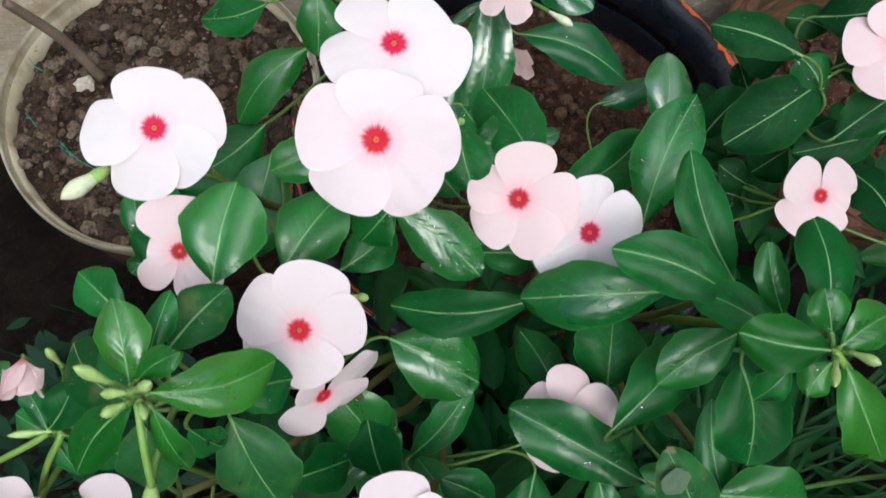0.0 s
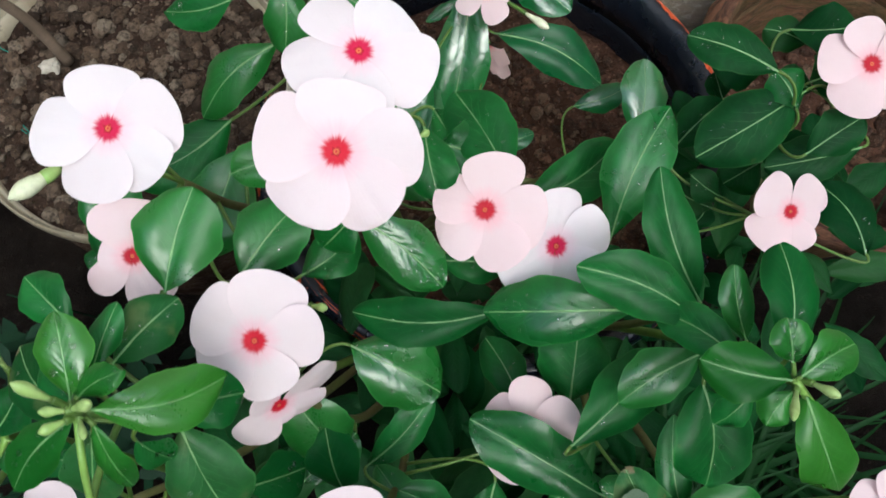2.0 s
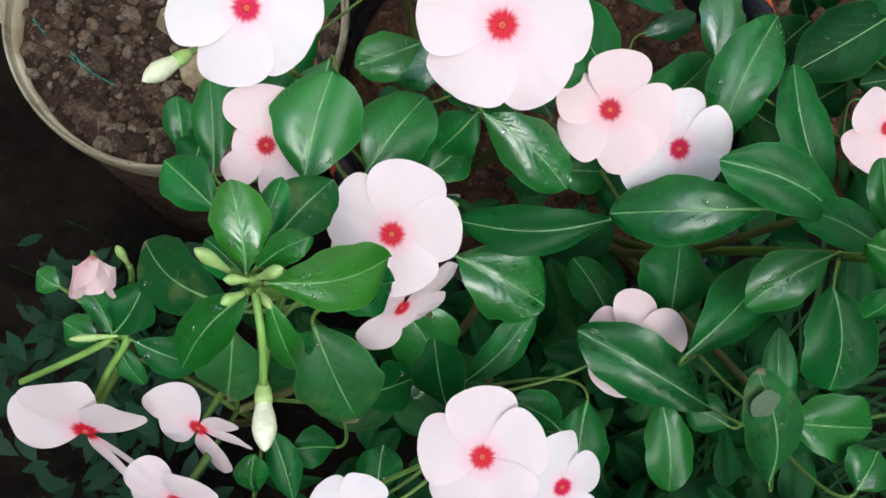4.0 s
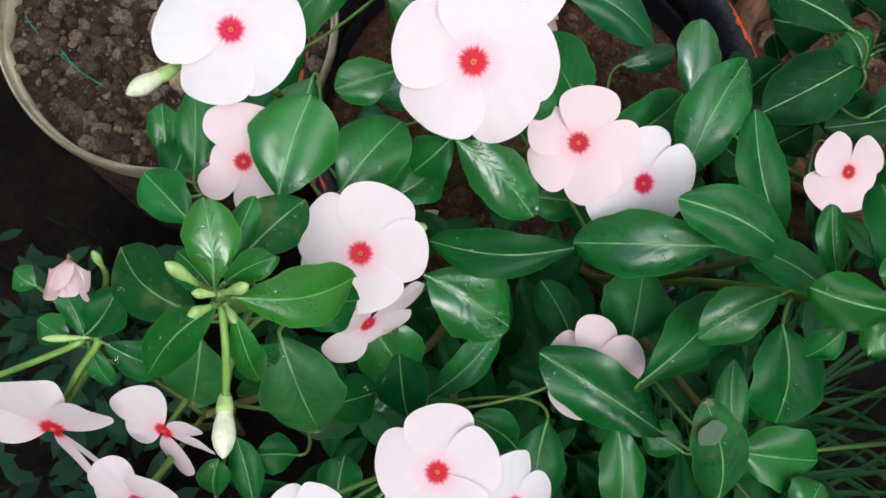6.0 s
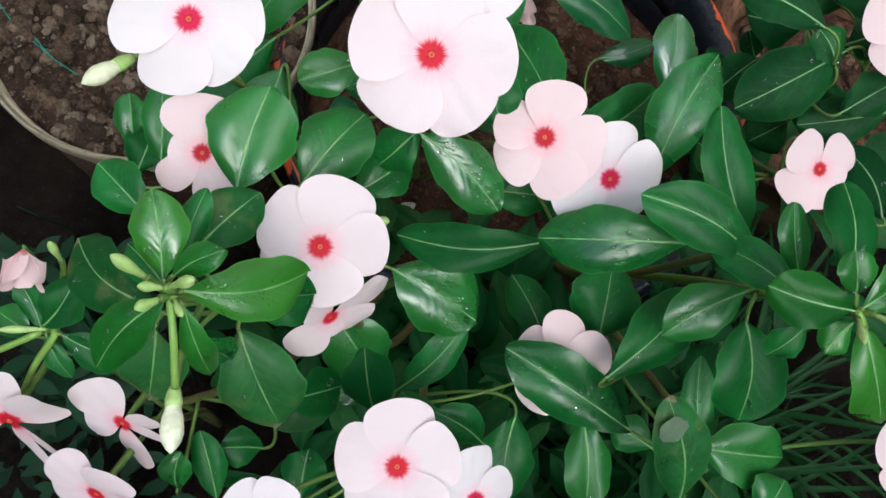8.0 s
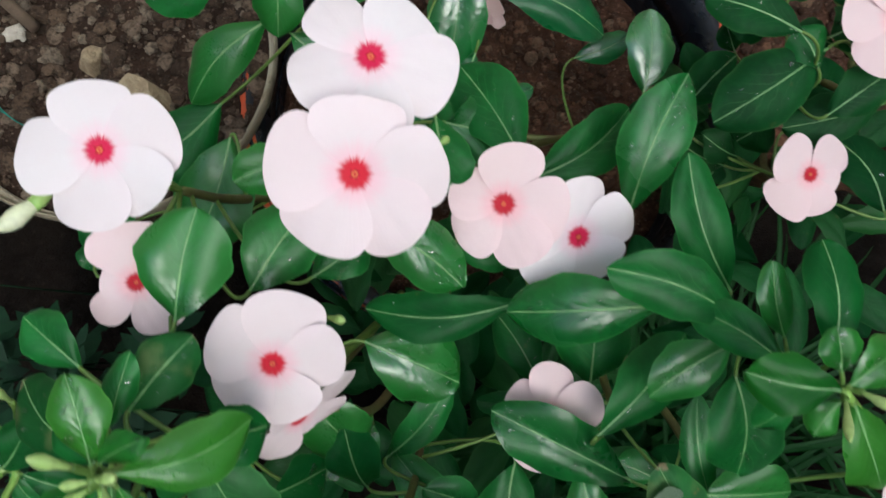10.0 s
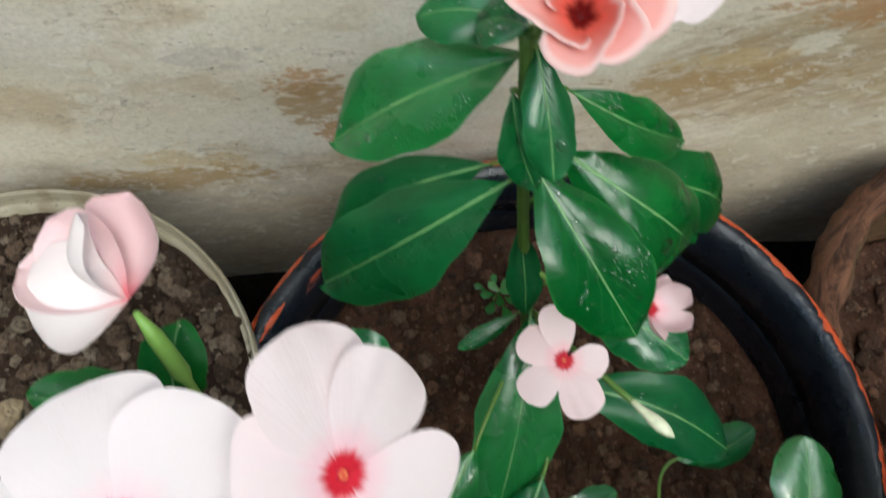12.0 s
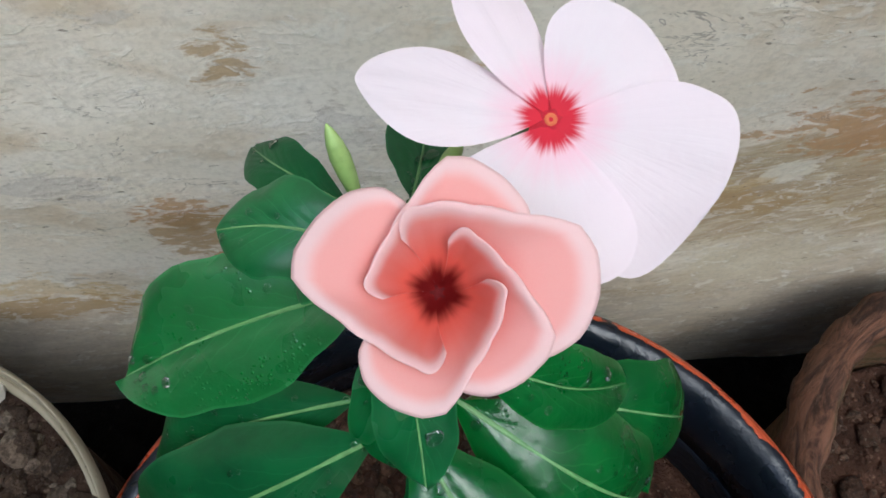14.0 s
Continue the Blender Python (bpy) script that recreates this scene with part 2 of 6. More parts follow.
def wall_material():
    """Old limewash over rough render: grey-cream, with rust and ochre stains and small flakes."""
    n = Nodes("limewashed_render")
    obj = n.coords("Object")
    sep = n.node("ShaderNodeSeparateXYZ", i0=obj)
    x, z = sep.node.outputs[0], sep.node.outputs[2]
    flat = n.coords("Object", (1.0, 1.0, 1.7))
    big = n.noise(flat, 6.0, 5.0)
    c = n.mix(n.step(big, 0.35, 0.65), (0.78, 0.70, 0.565), (0.84, 0.79, 0.69))
    c = n.mix(n.step(n.noise(n.coords("Object", (1, 1, 1.6), (3.1, 0, 0.7)), 13.0, 6.0, distortion=0.5), 0.50, 0.70, 0.0, 0.6), c, (0.55, 0.42, 0.25))
    c = n.mix(n.step(n.noise(n.coords("Object", (1, 1, 1.9), (1.7, 0, 0.2)), 30.0, 5.0, distortion=0.8), 0.57, 0.66, 0.0, 0.6), c, (0.76, 0.71, 0.60))
    ragged = n.noise(n.coords("Object", (1, 1, 1.8), (0.3, 0, 5.2)), 52.0, 6.0, 0.65)
    broad = n.noise(n.coords("Object", (1, 1, 1.3), (0.3, 0, 9.2)), 16.0, 4.0, 0.6)
    # ochre-brown stain along the foot of the wall, with the shade there painted in
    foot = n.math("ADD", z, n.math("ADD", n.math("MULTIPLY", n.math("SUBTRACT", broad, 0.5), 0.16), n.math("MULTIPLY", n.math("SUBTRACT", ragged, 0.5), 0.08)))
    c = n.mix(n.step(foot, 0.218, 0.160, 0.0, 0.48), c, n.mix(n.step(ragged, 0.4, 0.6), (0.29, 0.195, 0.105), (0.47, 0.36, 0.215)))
    # a band where the wash has worn to the ochre coat, streaked along a slant
    along = n.math("ADD", n.math("MULTIPLY", x, 0.91), n.math("MULTIPLY", z, 0.42))
    over = n.math("SUBTRACT", n.math("MULTIPLY", z, 0.91), n.math("MULTIPLY", x, 0.42))
    slant = n.node("ShaderNodeCombineXYZ", i0=n.math("MULTIPLY", along, 1.0), i1=0.0, i2=n.math("MULTIPLY", over, 3.4))
    rough_edge = n.math("MULTIPLY", n.math("SUBTRACT", n.noise(slant, 26.0, 5.0, 0.65), 0.5), 0.14)
    above = n.math("ADD", n.math("SUBTRACT", n.math("SUBTRACT", z, 0.30), n.math("MULTIPLY", n.math("SUBTRACT", x, 0.12), 0.5)), rough_edge)
    band = n.math("MULTIPLY", n.step(above, 0.012, -0.02), n.step(n.math("ADD", x, rough_edge), 0.06, 0.14))
    band = n.math("MULTIPLY", band, n.step(n.math("ADD", z, rough_edge), 0.17, 0.24))
    coat = n.mix(n.step(n.noise(slant, 34.0, 6.0, 0.6), 0.4, 0.62), (0.40, 0.27, 0.125), (0.55, 0.45, 0.27))
    c = n.mix(n.math("MULTIPLY", band, 0.8), c, coat)
    c = n.mix(n.math("MULTIPLY", n.step(n.noise(slant, 55.0, 6.0, 0.66, distortion=0.6), 0.56, 0.64), n.math("ADD", n.math("MULTIPLY", band, 0.65), 0.2)), c, (0.77, 0.71, 0.56))
    relief = n.math("MULTIPLY", band, -0.2)
    streaks = n.noise(n.coords("Object", (1, 1, 1.9), (5.1, 0, 1.3)), 74.0, 6.0, 0.66, distortion=0.9)
    fleck = n.noise(n.coords("Object", (1, 1, 1.7), (8.4, 0, 3.3)), 210.0, 5.0, 0.7, distortion=0.5)
    for cx, cz, rx, rz, kind in WALL_STAINS:
        dx = n.math("DIVIDE", n.math("SUBTRACT", x, cx), rx)
        dz = n.math("DIVIDE", n.math("SUBTRACT", z, cz), rz)
        far = n.math("SQRT", n.math("ADD", n.math("MULTIPLY", dx, dx), n.math("MULTIPLY", dz, dz)))
        crisp = 0.45 if kind == "chip" else 1.0
        far = n.math("ADD", far, n.math("ADD", n.math("MULTIPLY", n.math("SUBTRACT", ragged, 0.5), 3.6 * crisp), n.math("MULTIPLY", n.math("SUBTRACT", streaks, 0.5), 3.4 * crisp)))
        mask = n.step(far, 1.12, 0.98, 0.0, 0.9) if kind == "chip" else n.step(far, 1.2, 0.75, 0.0, 0.78 if kind in ("rust", "ochre") else 0.6)
        c = n.mix(mask, c, STAIN_TONES[kind])
        if kind in ("chip", "scale"):
            relief = n.math("ADD", relief, n.math("MULTIPLY", mask, 0.8 if kind == "chip" else n.step(ragged, 0.46, 0.54, -0.6, 0.6)))
    flake = n.noise(n.coords("Object", (1, 1, 1.35)), 70.0, 6.0, 0.62, distortion=0.6)
    c = n.mix(n.step(flake, 0.585, 0.62, 0.0, 0.55), c, (0.83, 0.79, 0.69))
    # layered, flaking coats: pale edges and darker bared strips, drawn out sideways
    bare = n.step(n.noise(n.coords("Object", (1, 1, 1.5), (6.3, 0, 2.9)), 9.0, 4.0, 0.6), 0.46, 0.62)
    tatty = n.step(n.noise(n.coords("Object", (1, 1, 1.4), (1.3, 0, 4.4)), 17.0, 4.0, 0.6), 0.48, 0.62)
    c = n.mix(n.math("MULTIPLY", n.step(streaks, 0.555, 0.60, 0.0, 0.6), n.math("ADD", n.math("MULTIPLY", tatty, 0.75), 0.25)), c, (0.85, 0.815, 0.73))
    c = n.mix(n.math("MULTIPLY", n.step(streaks, 0.43, 0.37, 0.0, 0.5), bare), c, (0.46, 0.365, 0.235))
    c = n.mix(n.math("MULTIPLY", n.step(fleck, 0.60, 0.66, 0.0, 0.5), tatty), c, (0.85, 0.81, 0.72))
    c = n.mix(n.math("MULTIPLY", n.step(fleck, 0.38, 0.33, 0.0, 0.6), bare), c, (0.27, 0.21, 0.14))
    seam = n.math("ABSOLUTE", n.math("SUBTRACT", n.noise(n.coords("Object", (1, 1, 2.0), (2.2, 0, 6.6)), 24.0, 5.0, 0.6, distortion=0.4), 0.5))
    crack = n.math("MULTIPLY", n.step(seam, 0.007, 0.002), n.step(broad, 0.53, 0.60))
    c = n.mix(n.math("MULTIPLY", crack, 0.45), c, (0.13, 0.10, 0.07))
    pit = n.noise(n.coords("Object", (1, 1, 2.2), (0, 0, 2)), 150.0, 5.0, 0.6)
    c = n.mix(n.step(pit, 0.66, 0.72, 0.0, 0.75), c, (0.20, 0.155, 0.10))
    c = n.mix(n.step(n.noise(obj, 420.0, 3.0), 0.4, 0.7, 0.0, 0.18), c, (0.30, 0.26, 0.19))
    h = n.math("ADD", n.math("MULTIPLY", n.step(flake, 0.46, 0.70), 0.35), n.math("MULTIPLY", n.noise(obj, 160.0, 6.0), 0.5))
    h = n.math("ADD", h, relief)
    h = n.math("SUBTRACT", h, n.step(pit, 0.64, 0.74, 0.0, 0.5))
    h = n.math("ADD", h, n.math("ADD", n.math("MULTIPLY", n.step(streaks, 0.53, 0.60, 0.0, 0.9), tatty), n.math("SUBTRACT", n.math("MULTIPLY", fleck, n.math("ADD", n.math("MULTIPLY", tatty, 0.8), 0.2)), crack)))
    return n.done(c, 0.85, n.bump(h, 0.36, 0.0018), spec=0.2)


def black_pot_material():
    """Black bitumen paint, flaked off along the lip down to the orange clay."""
    n = Nodes("flaked_black_paint")
    obj = n.coords("Object")
    sep = n.node("ShaderNodeSeparateXYZ", i0=obj)
    x, y, z = sep.node.outputs[0], sep.node.outputs[1], sep.node.outputs[2]
    r = n.math("SQRT", n.math("ADD", n.math("MULTIPLY", x, x), n.math("MULTIPLY", y, y)))
    lip = n.math("MULTIPLY", n.step(r, 0.1605, 0.1670), n.step(z, POT_H - 0.03, POT_H - 0.006))
    worn = n.math("ADD", n.noise(n.coords("Object", (1, 1, 0.7)), 26.0, 5.0, 0.65), n.math("MULTIPLY", lip, n.step(y, -0.10, -0.02, 0.13, 0.235)))
    turn = n.math("ARCTAN2", y, x)
    ring = n.node("ShaderNodeCombineXYZ", i0=n.math("MULTIPLY", turn, 1.7), i1=n.math("MULTIPLY", z, 50.0), i2=n.math("MULTIPLY", r, 130.0))
    scraped = n.math("MULTIPLY", n.math("MULTIPLY", n.step(x, -0.05, -0.11), n.step(r, 0.151, 0.158)), n.step(n.noise(ring, 1.6, 5.0, 0.62), 0.56, 0.58))
    chip = n.math("MAXIMUM", n.math("MULTIPLY", n.step(worn, 0.675, 0.69), n.step(r, 0.159, 0.163)), scraped)
    chip = n.math("MULTIPLY", chip, n.math("MULTIPLY", n.step(z, POT_H - 0.05, POT_H - 0.035), n.step(r, 0.150, 0.154)))
    clay = n.mix(n.noise(obj, 90.0, 4.0), (0.50, 0.085, 0.028), (0.36, 0.06, 0.022))
    dust = n.noise(obj, 60.0, 5.0)
    # the black is tinted blue to carry the paint's bluish highlights in its colour
    black = n.mix(n.step(dust, 0.5, 0.8, 0.0, 0.4), (0.005, 0.0075, 0.013), (0.030, 0.032, 0.038))
    c = n.mix(chip, black, clay)
    rough = n.step(n.noise(obj, 40.0, 4.0), 0.35, 0.7, 0.2, 0.45)
    h = n.math("ADD", n.math("MULTIPLY", chip, -0.8), n.math("MULTIPLY", n.noise(obj, 130.0, 4.0), 0.6))
    return n.done(c, rough, n.bump(h, 0.6, 0.0024), spec=0.4)


def beige_pot_material():
    n = Nodes("stained_cream_clay")
    obj = n.coords("Object")
    c = n.mix(n.step(n.noise(obj, 12.0, 5.0), 0.35, 0.7), (0.26, 0.225, 0.155), (0.41, 0.375, 0.29))
    c = n.mix(n.step(n.noise(n.coords("Object", (1, 1, 0.35)), 45.0, 5.0), 0.52, 0.68, 0.0, 0.7), c, (0.17, 0.13, 0.08))
    c = n.mix(n.step(n.noise(obj, 190.0, 3.0), 0.62, 0.72, 0.0, 0.6), c, (0.09, 0.07, 0.05))
    return n.done(c, 0.6, n.bump(n.noise(obj, 130.0, 5.0), 0.4, 0.0015), spec=0.35)


def brown_pot_material():
    n = Nodes("weathered_brown_clay")
    sep = n.node("ShaderNodeSeparateXYZ", i0=n.coords("Object"))
    x, y, z = (sep.node.outputs[i] for i in range(3))
    turn = n.math("ARCTAN2", y, x)
    r = n.math("SQRT", n.math("ADD", n.math("MULTIPLY", x, x), n.math("MULTIPLY", y, y)))
    ring = n.node("ShaderNodeCombineXYZ", i0=n.math("MULTIPLY", turn, 2.2), i1=n.math("MULTIPLY", z, 70.0), i2=n.math("MULTIPLY", r, 95.0))
    streak = n.noise(ring, 1.5, 6.0, 0.7, distortion=0.9)
    fine = n.noise(ring, 6.0, 5.0, 0.65)
    spot = n.noise(n.coords("Object"), 70.0, 5.0)
    c = n.mix(n.step(streak, 0.38, 0.62), (0.034, 0.015, 0.009), (0.17, 0.078, 0.045))
    c = n.mix(n.step(fine, 0.54, 0.75, 0.0, 0.4), c, (0.22, 0.13, 0.085))
    c = n.mix(n.step(spot, 0.58, 0.75, 0.0, 0.6), c, (0.055, 0.035, 0.024))
    # olive patches over the pot's inner side
    olive_inside = n.math("MULTIPLY", n.step(r, 0.1125, 0.1085), n.step(n.noise(n.coords("Object"), 34.0, 4.0), 0.34, 0.56))
    c = n.mix(n.math("MULTIPLY", olive_inside, 0.45), c, (0.10, 0.085, 0.03))
    return n.done(c, 0.7, n.bump(n.math("ADD", streak, n.math("MULTIPLY", fine, 0.5)), 0.8, 0.004), spec=0.3)


POT_H = 0.215
M_LEAF = leaf_material("glossy_green_leaf", (0.0070, 0.070, 0.013), (0.0165, 0.152, 0.026), 0.10)
M_DEEP = leaf_material("deep_green_wet_leaf", (0.0080, 0.082, 0.023), (0.0175, 0.165, 0.043), 0.02, wetness=0.08, sheen=1.0)
M_YOUNG = leaf_material("young_green_leaf", (0.011, 0.090, 0.011), (0.026, 0.168, 0.018), 0.02, wetness=-0.06, sheen=0.55)
M_OLD = leaf_material("old_dull_leaf", (0.009, 0.070, 0.014), (0.020, 0.130, 0.026), 0.24, dull=0.35)
M_RIB = plain_material("pale_leaf_rib", (0.12, 0.28, 0.09), (0.18, 0.36, 0.13), 0.4, 60.0)
M_STEM = plain_material("green_stem", (0.13, 0.23, 0.045), (0.09, 0.17, 0.035), 0.42, 30.0)
M_STALK = plain_material("pale_green_stalk", (0.22, 0.38, 0.08), (0.17, 0.32, 0.06), 0.4, 40.0)
M_WOOD = plain_material("woody_stem", (0.11, 0.135, 0.035), (0.09, 0.075, 0.03), 0.6, 40.0)
M_TWIG = plain_material("dry_twig", (0.17, 0.125, 0.09), (0.11, 0.08, 0.055), 0.8, 50.0, 0.7)
M_BUD_PALE = plain_material("cream_bud", (0.60, 0.64, 0.42), (0.72, 0.74, 0.56), 0.45, 60.0)
M_BUD = plain_material("pale_green_bud", (0.27, 0.44, 0.11), (0.42, 0.55, 0.22), 0.45, 60.0)
M_EYE = plain_material("yellow_throat", (0.60, 0.19, 0.06), (0.6, 0.09, 0.04), 0.6, 300.0)
M_PETAL = petal_material("white_petal", (0.80, 0.75, 0.775), (0.87, 0.62, 0.70), (0.62, 0.012, 0.075))
M_BLUSH = petal_material("blush_petal", (0.805, 0.71, 0.735), (0.86, 0.53, 0.61))
M_EYE_RED = plain_material("red_eye", (0.5, 0.010, 0.028), (0.42, 0.008, 0.022), 0.55, 300.0, spec=0.25)
M_DARK_EYE = plain_material("dark_red_throat", (0.12, 0.003, 0.004), (0.08, 0.002, 0.003), 0.6, 300.0, spec=0.2)
M_PINK = petal_material("pink_petal", (0.81, 0.65, 0.675), (0.86, 0.48, 0.54), (0.5, 0.012, 0.03))
M_OUT_WHITE = petal_material("white_petal_back", (0.88, 0.83, 0.83), (0.87, 0.68, 0.69), (0.84, 0.48, 0.50), 0.05, 0.05)
M_OUT_PINK = petal_material("pink_petal_back", (0.87, 0.68, 0.70), (0.85, 0.45, 0.49), (0.80, 0.22, 0.26), 0.09, 0.09)
M_SALMON = petal_material("salmon_petal", (0.88, 0.46, 0.42), (0.82, 0.11, 0.065), (0.17, 0.004, 0.004), 0.155, 0.08, (0.90, 0.76, 0.75), 0.42)
M_SALMON_OUT = petal_material("pale_salmon_petal_back", (0.87, 0.64, 0.61), (0.87, 0.60, 0.56), (0.84, 0.5, 0.46), 0.05, 0.05, None, 0.42)
M_SOAKED = leaf_material("soaked_green_leaf", (0.0065, 0.072, 0.014), (0.0150, 0.155, 0.027), 0.0, wetness=0.15, ripple=0.0012, sheen=0.6, quilted=0.05)
M_RAIN = leaf_material("rain_spotted_leaf", (0.0070, 0.070, 0.013), (0.0165, 0.150, 0.026), 0.06, wetness=0.14, sheen=0.6)
# darker copy of the leaf green, with the canopy's shade put into its colour
M_SHADED = leaf_material("shaded_matt_leaf", (0.0036, 0.034, 0.008), (0.0085, 0.070, 0.0145), 0.26, wetness=-0.15, sheen=0.2)
M_DRY_PETAL = plain_material("dried_petal", (0.19, 0.26, 0.17), (0.09, 0.16, 0.085), 0.3, 150.0, 0.6)
M_SOIL = soil_material("red_brown_soil", (0.034, 0.016, 0.010), (0.084, 0.041, 0.026), (0.17, 0.105, 0.07))
M_SOIL_GREY = soil_material("grey_brown_soil", (0.018, 0.010, 0.007), (0.048, 0.029, 0.02), (0.14, 0.10, 0.072))
# earth set near-black: the shade between the pots is put into its colour
M_GROUND = soil_material("shade_dark_ground", (0.0045, 0.0034, 0.0028), (0.010, 0.0075, 0.006), (0.02, 0.015, 0.012), 0.06, (0.075, 0.016, 0.013))
M_CLOD_ONE = clod_material("clods_and_gravel", [(0.065, 0.042, 0.029), (0.12, 0.082, 0.056), (0.035, 0.023, 0.016), (0.17, 0.125, 0.09), (0.085, 0.056, 0.038), (0.05, 0.032, 0.022), (0.20, 0.16, 0.12)])
M_CRUMB = clod_material("red_crumbs", [(0.085, 0.042, 0.027), (0.055, 0.028, 0.018), (0.14, 0.072, 0.044), (0.05, 0.027, 0.018), (0.08, 0.041, 0.026), (0.15, 0.095, 0.062)])
M_STONE = plain_material("tan_stone", (0.42, 0.335, 0.215), (0.20, 0.145, 0.09), 0.85, 75.0, 1.0, 0.003)
M_WHITE_STONE = plain_material("white_stone", (0.62, 0.58, 0.5), (0.42, 0.38, 0.31), 0.8, 90.0, 0.8, 0.002)
M_GRASS = plain_material("dark_grass", (0.009, 0.046, 0.009), (0.005, 0.028, 0.006), 0.55, 20.0, spec=0.12)
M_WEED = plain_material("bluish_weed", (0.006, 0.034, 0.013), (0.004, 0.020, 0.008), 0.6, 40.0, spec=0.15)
M_THREAD = plain_material("teal_thread", (0.01, 0.25, 0.2), (0.01, 0.2, 0.15), 0.5, 100.0)
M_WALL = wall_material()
# grey of the added sky-blocking walls, kept dark to cut bounced light
M_SKY_BLOCK = plain_material("sky_block_grey", (0.24, 0.21, 0.17), (0.17, 0.155, 0.13), 0.9, 3.0, 0.4, 0.002, spec=0.15)
M_BLACK = black_pot_material()
M_BEIGE = beige_pot_material()
M_BROWN = brown_pot_material()


def water_material():
    """Shallow clear water: what lies under it shows through, and its skin shines."""
    n = Nodes("water_drop")
    clear = n.node("ShaderNodeBsdfTransparent", Color=(0.93, 0.95, 0.94))
    skin = n.node("ShaderNodeBsdfGlossy", Color=(1, 1, 1), Roughness=0.04)
    fresnel = n.node("ShaderNodeFresnel", IOR=1.45)
    n.tree.links.new(n.node("ShaderNodeMixShader", i0=fresnel, i1=clear, i2=skin), n.out.inputs[0])
    return n.mat


M_WATER = water_material()


# ---- mesh helpers ----
def mesh_of(name, verts, faces, material, uvs=None, smooth=True):
    me = bpy.data.meshes.new(name)
    me.from_pydata([tuple(v) for v in verts], [], faces)
    me.materials.append(material)
    if smooth:
        me.polygons.foreach_set("use_smooth", [True] * len(me.polygons))
    if uvs is not None:
        layer = me.uv_layers.new(name="UVMap")
        for loop in me.loops:
            layer.data[loop.index].uv = uvs[loop.vertex_index]
    me.update()
    return me


def part(name, mesh, parent, label="", m=None):
    ob = new(name, mesh)
    if parent is not None:
        ob.parent = parent
    if m is not None:
        ob.matrix_basis = m
    if label:
        tagged(ob, label)
    return ob


def thing(name, label, category, group="", kind="", at=(0, 0, 0), mesh=None):
    ob = new(name, mesh)
    ob.location = at
    return tagged(ob, label, category, group, kind)


def grid_faces(rows, cols, closed=False):
    f = []
    for i in range(rows - 1):
        for j in range(cols if closed else cols - 1):
            k = (j + 1) % cols
            f.append((i * cols + j, i * cols + k, (i + 1) * cols + k, (i + 1) * cols + j))
    return f


def smooth_line(points, steps=6):
    """A Catmull-Rom line through the points."""
    p = [Vector(q) for q in points]
    p = [2 * p[0] - p[1]] + p + [2 * p[-1] - p[-2]]
    out = []
    for i in range(1, len(p) - 2):
        a, b, c, d = p[i - 1:i + 3]
        for s in range(steps):
            t = s / steps
            out.append(0.5 * ((2 * b) + (c - a) * t + (2 * a - 5 * b + 4 * c - d) * t * t + (3 * b - a - 3 * c + d) * t ** 3))
    out.append(p[-2].copy())
    return out


def tube_data(line, radii, sides=7):
    verts, faces = [], []
    side = None
    for i, p in enumerate(line):
        a = line[min(i + 1, len(line) - 1)] - line[max(i - 1, 0)]
        a.normalize()
        side = a.orthogonal() if side is None else (side - a * side.dot(a))
        side.normalize()
        other = a.cross(side)
        r = radii[0] + (radii[1] - radii[0]) * i / (len(line) - 1) if len(radii) == 2 else radii[i]
        for k in range(sides):
            w = 2 * math.pi * k / sides
            verts.append(p + r * (math.cos(w) * side + math.sin(w) * other))
    faces = grid_faces(len(line), sides, True)
    faces.append(tuple(range(sides))[::-1])
    faces.append(tuple(range(len(verts) - sides, len(verts))))
    return verts, faces


def tube(name, line, radii, material, parent, sides=7, label=""):
    v, f = tube_data(line, radii, sides)
    return part(name, mesh_of(name, v, f, material), parent, label)


def lathe_mesh(name, profile, material, sides=96, wobble=0.0, seed=0.0, caps=True, folds=0.0):
    verts = []
    for r, z in profile:
        for k in range(sides):
            w = 2 * math.pi * k / sides
            d = 1 + wobble * noise.noise((math.cos(w) * 1.5 + seed, math.sin(w) * 1.5, z * 6)) if wobble else 1
            d += folds * (noise.noise((math.cos(w) * 6 + seed, math.sin(w) * 6, z * 14)) + 0.5 * noise.noise((math.cos(w) * 15, math.sin(w) * 15 + seed, z * 25)))
            verts.append((r * d * math.cos(w), r * d * math.sin(w), z * (1 + 0.6 * folds * noise.noise((math.cos(w) * 5, math.sin(w) * 5, seed)))))
    faces = grid_faces(len(profile), sides, True)
    if caps:
        faces.append(tuple(range(sides))[::-1])
        faces.append(tuple(range(len(verts) - sides, len(verts))))
    return mesh_of(name, verts, faces, material)


# ---- ground and wall ----
def build_ground():
    n, half = 90, 1.6
    verts = []
    for i in range(n):
        for j in range(n):
            x, y = -half + 2 * half * j / (n - 1), -half + 2 * half * i / (n - 1)
            verts.append((x, y, 0.012 * noise.noise((x * 9, y * 9, 0)) + 0.006 * noise.noise((x * 31, y * 31, 4)) - 0.012))
    faces = grid_faces(n, n)
    base = len(verts)
    far = 60.0
    verts += [(-far, -far, -0.02), (far, -far, -0.02), (far, far, -0.02), (-far, far, -0.02)]
    edges = ([*range(n)], [i * n + n - 1 for i in range(n)], [n * n - 1 - i for i in range(n)], [n * (n - 1) - i * n for i in range(n)])
    for k, row in enumerate(edges):
        faces.append((base + k, base + (k + 1) % 4, *reversed(row)))
    tagged(new("ground", mesh_of("ground", verts, faces, M_GROUND)), "earth beneath the pots, near-black with their shade put into its colour", "ground", kind="structure")


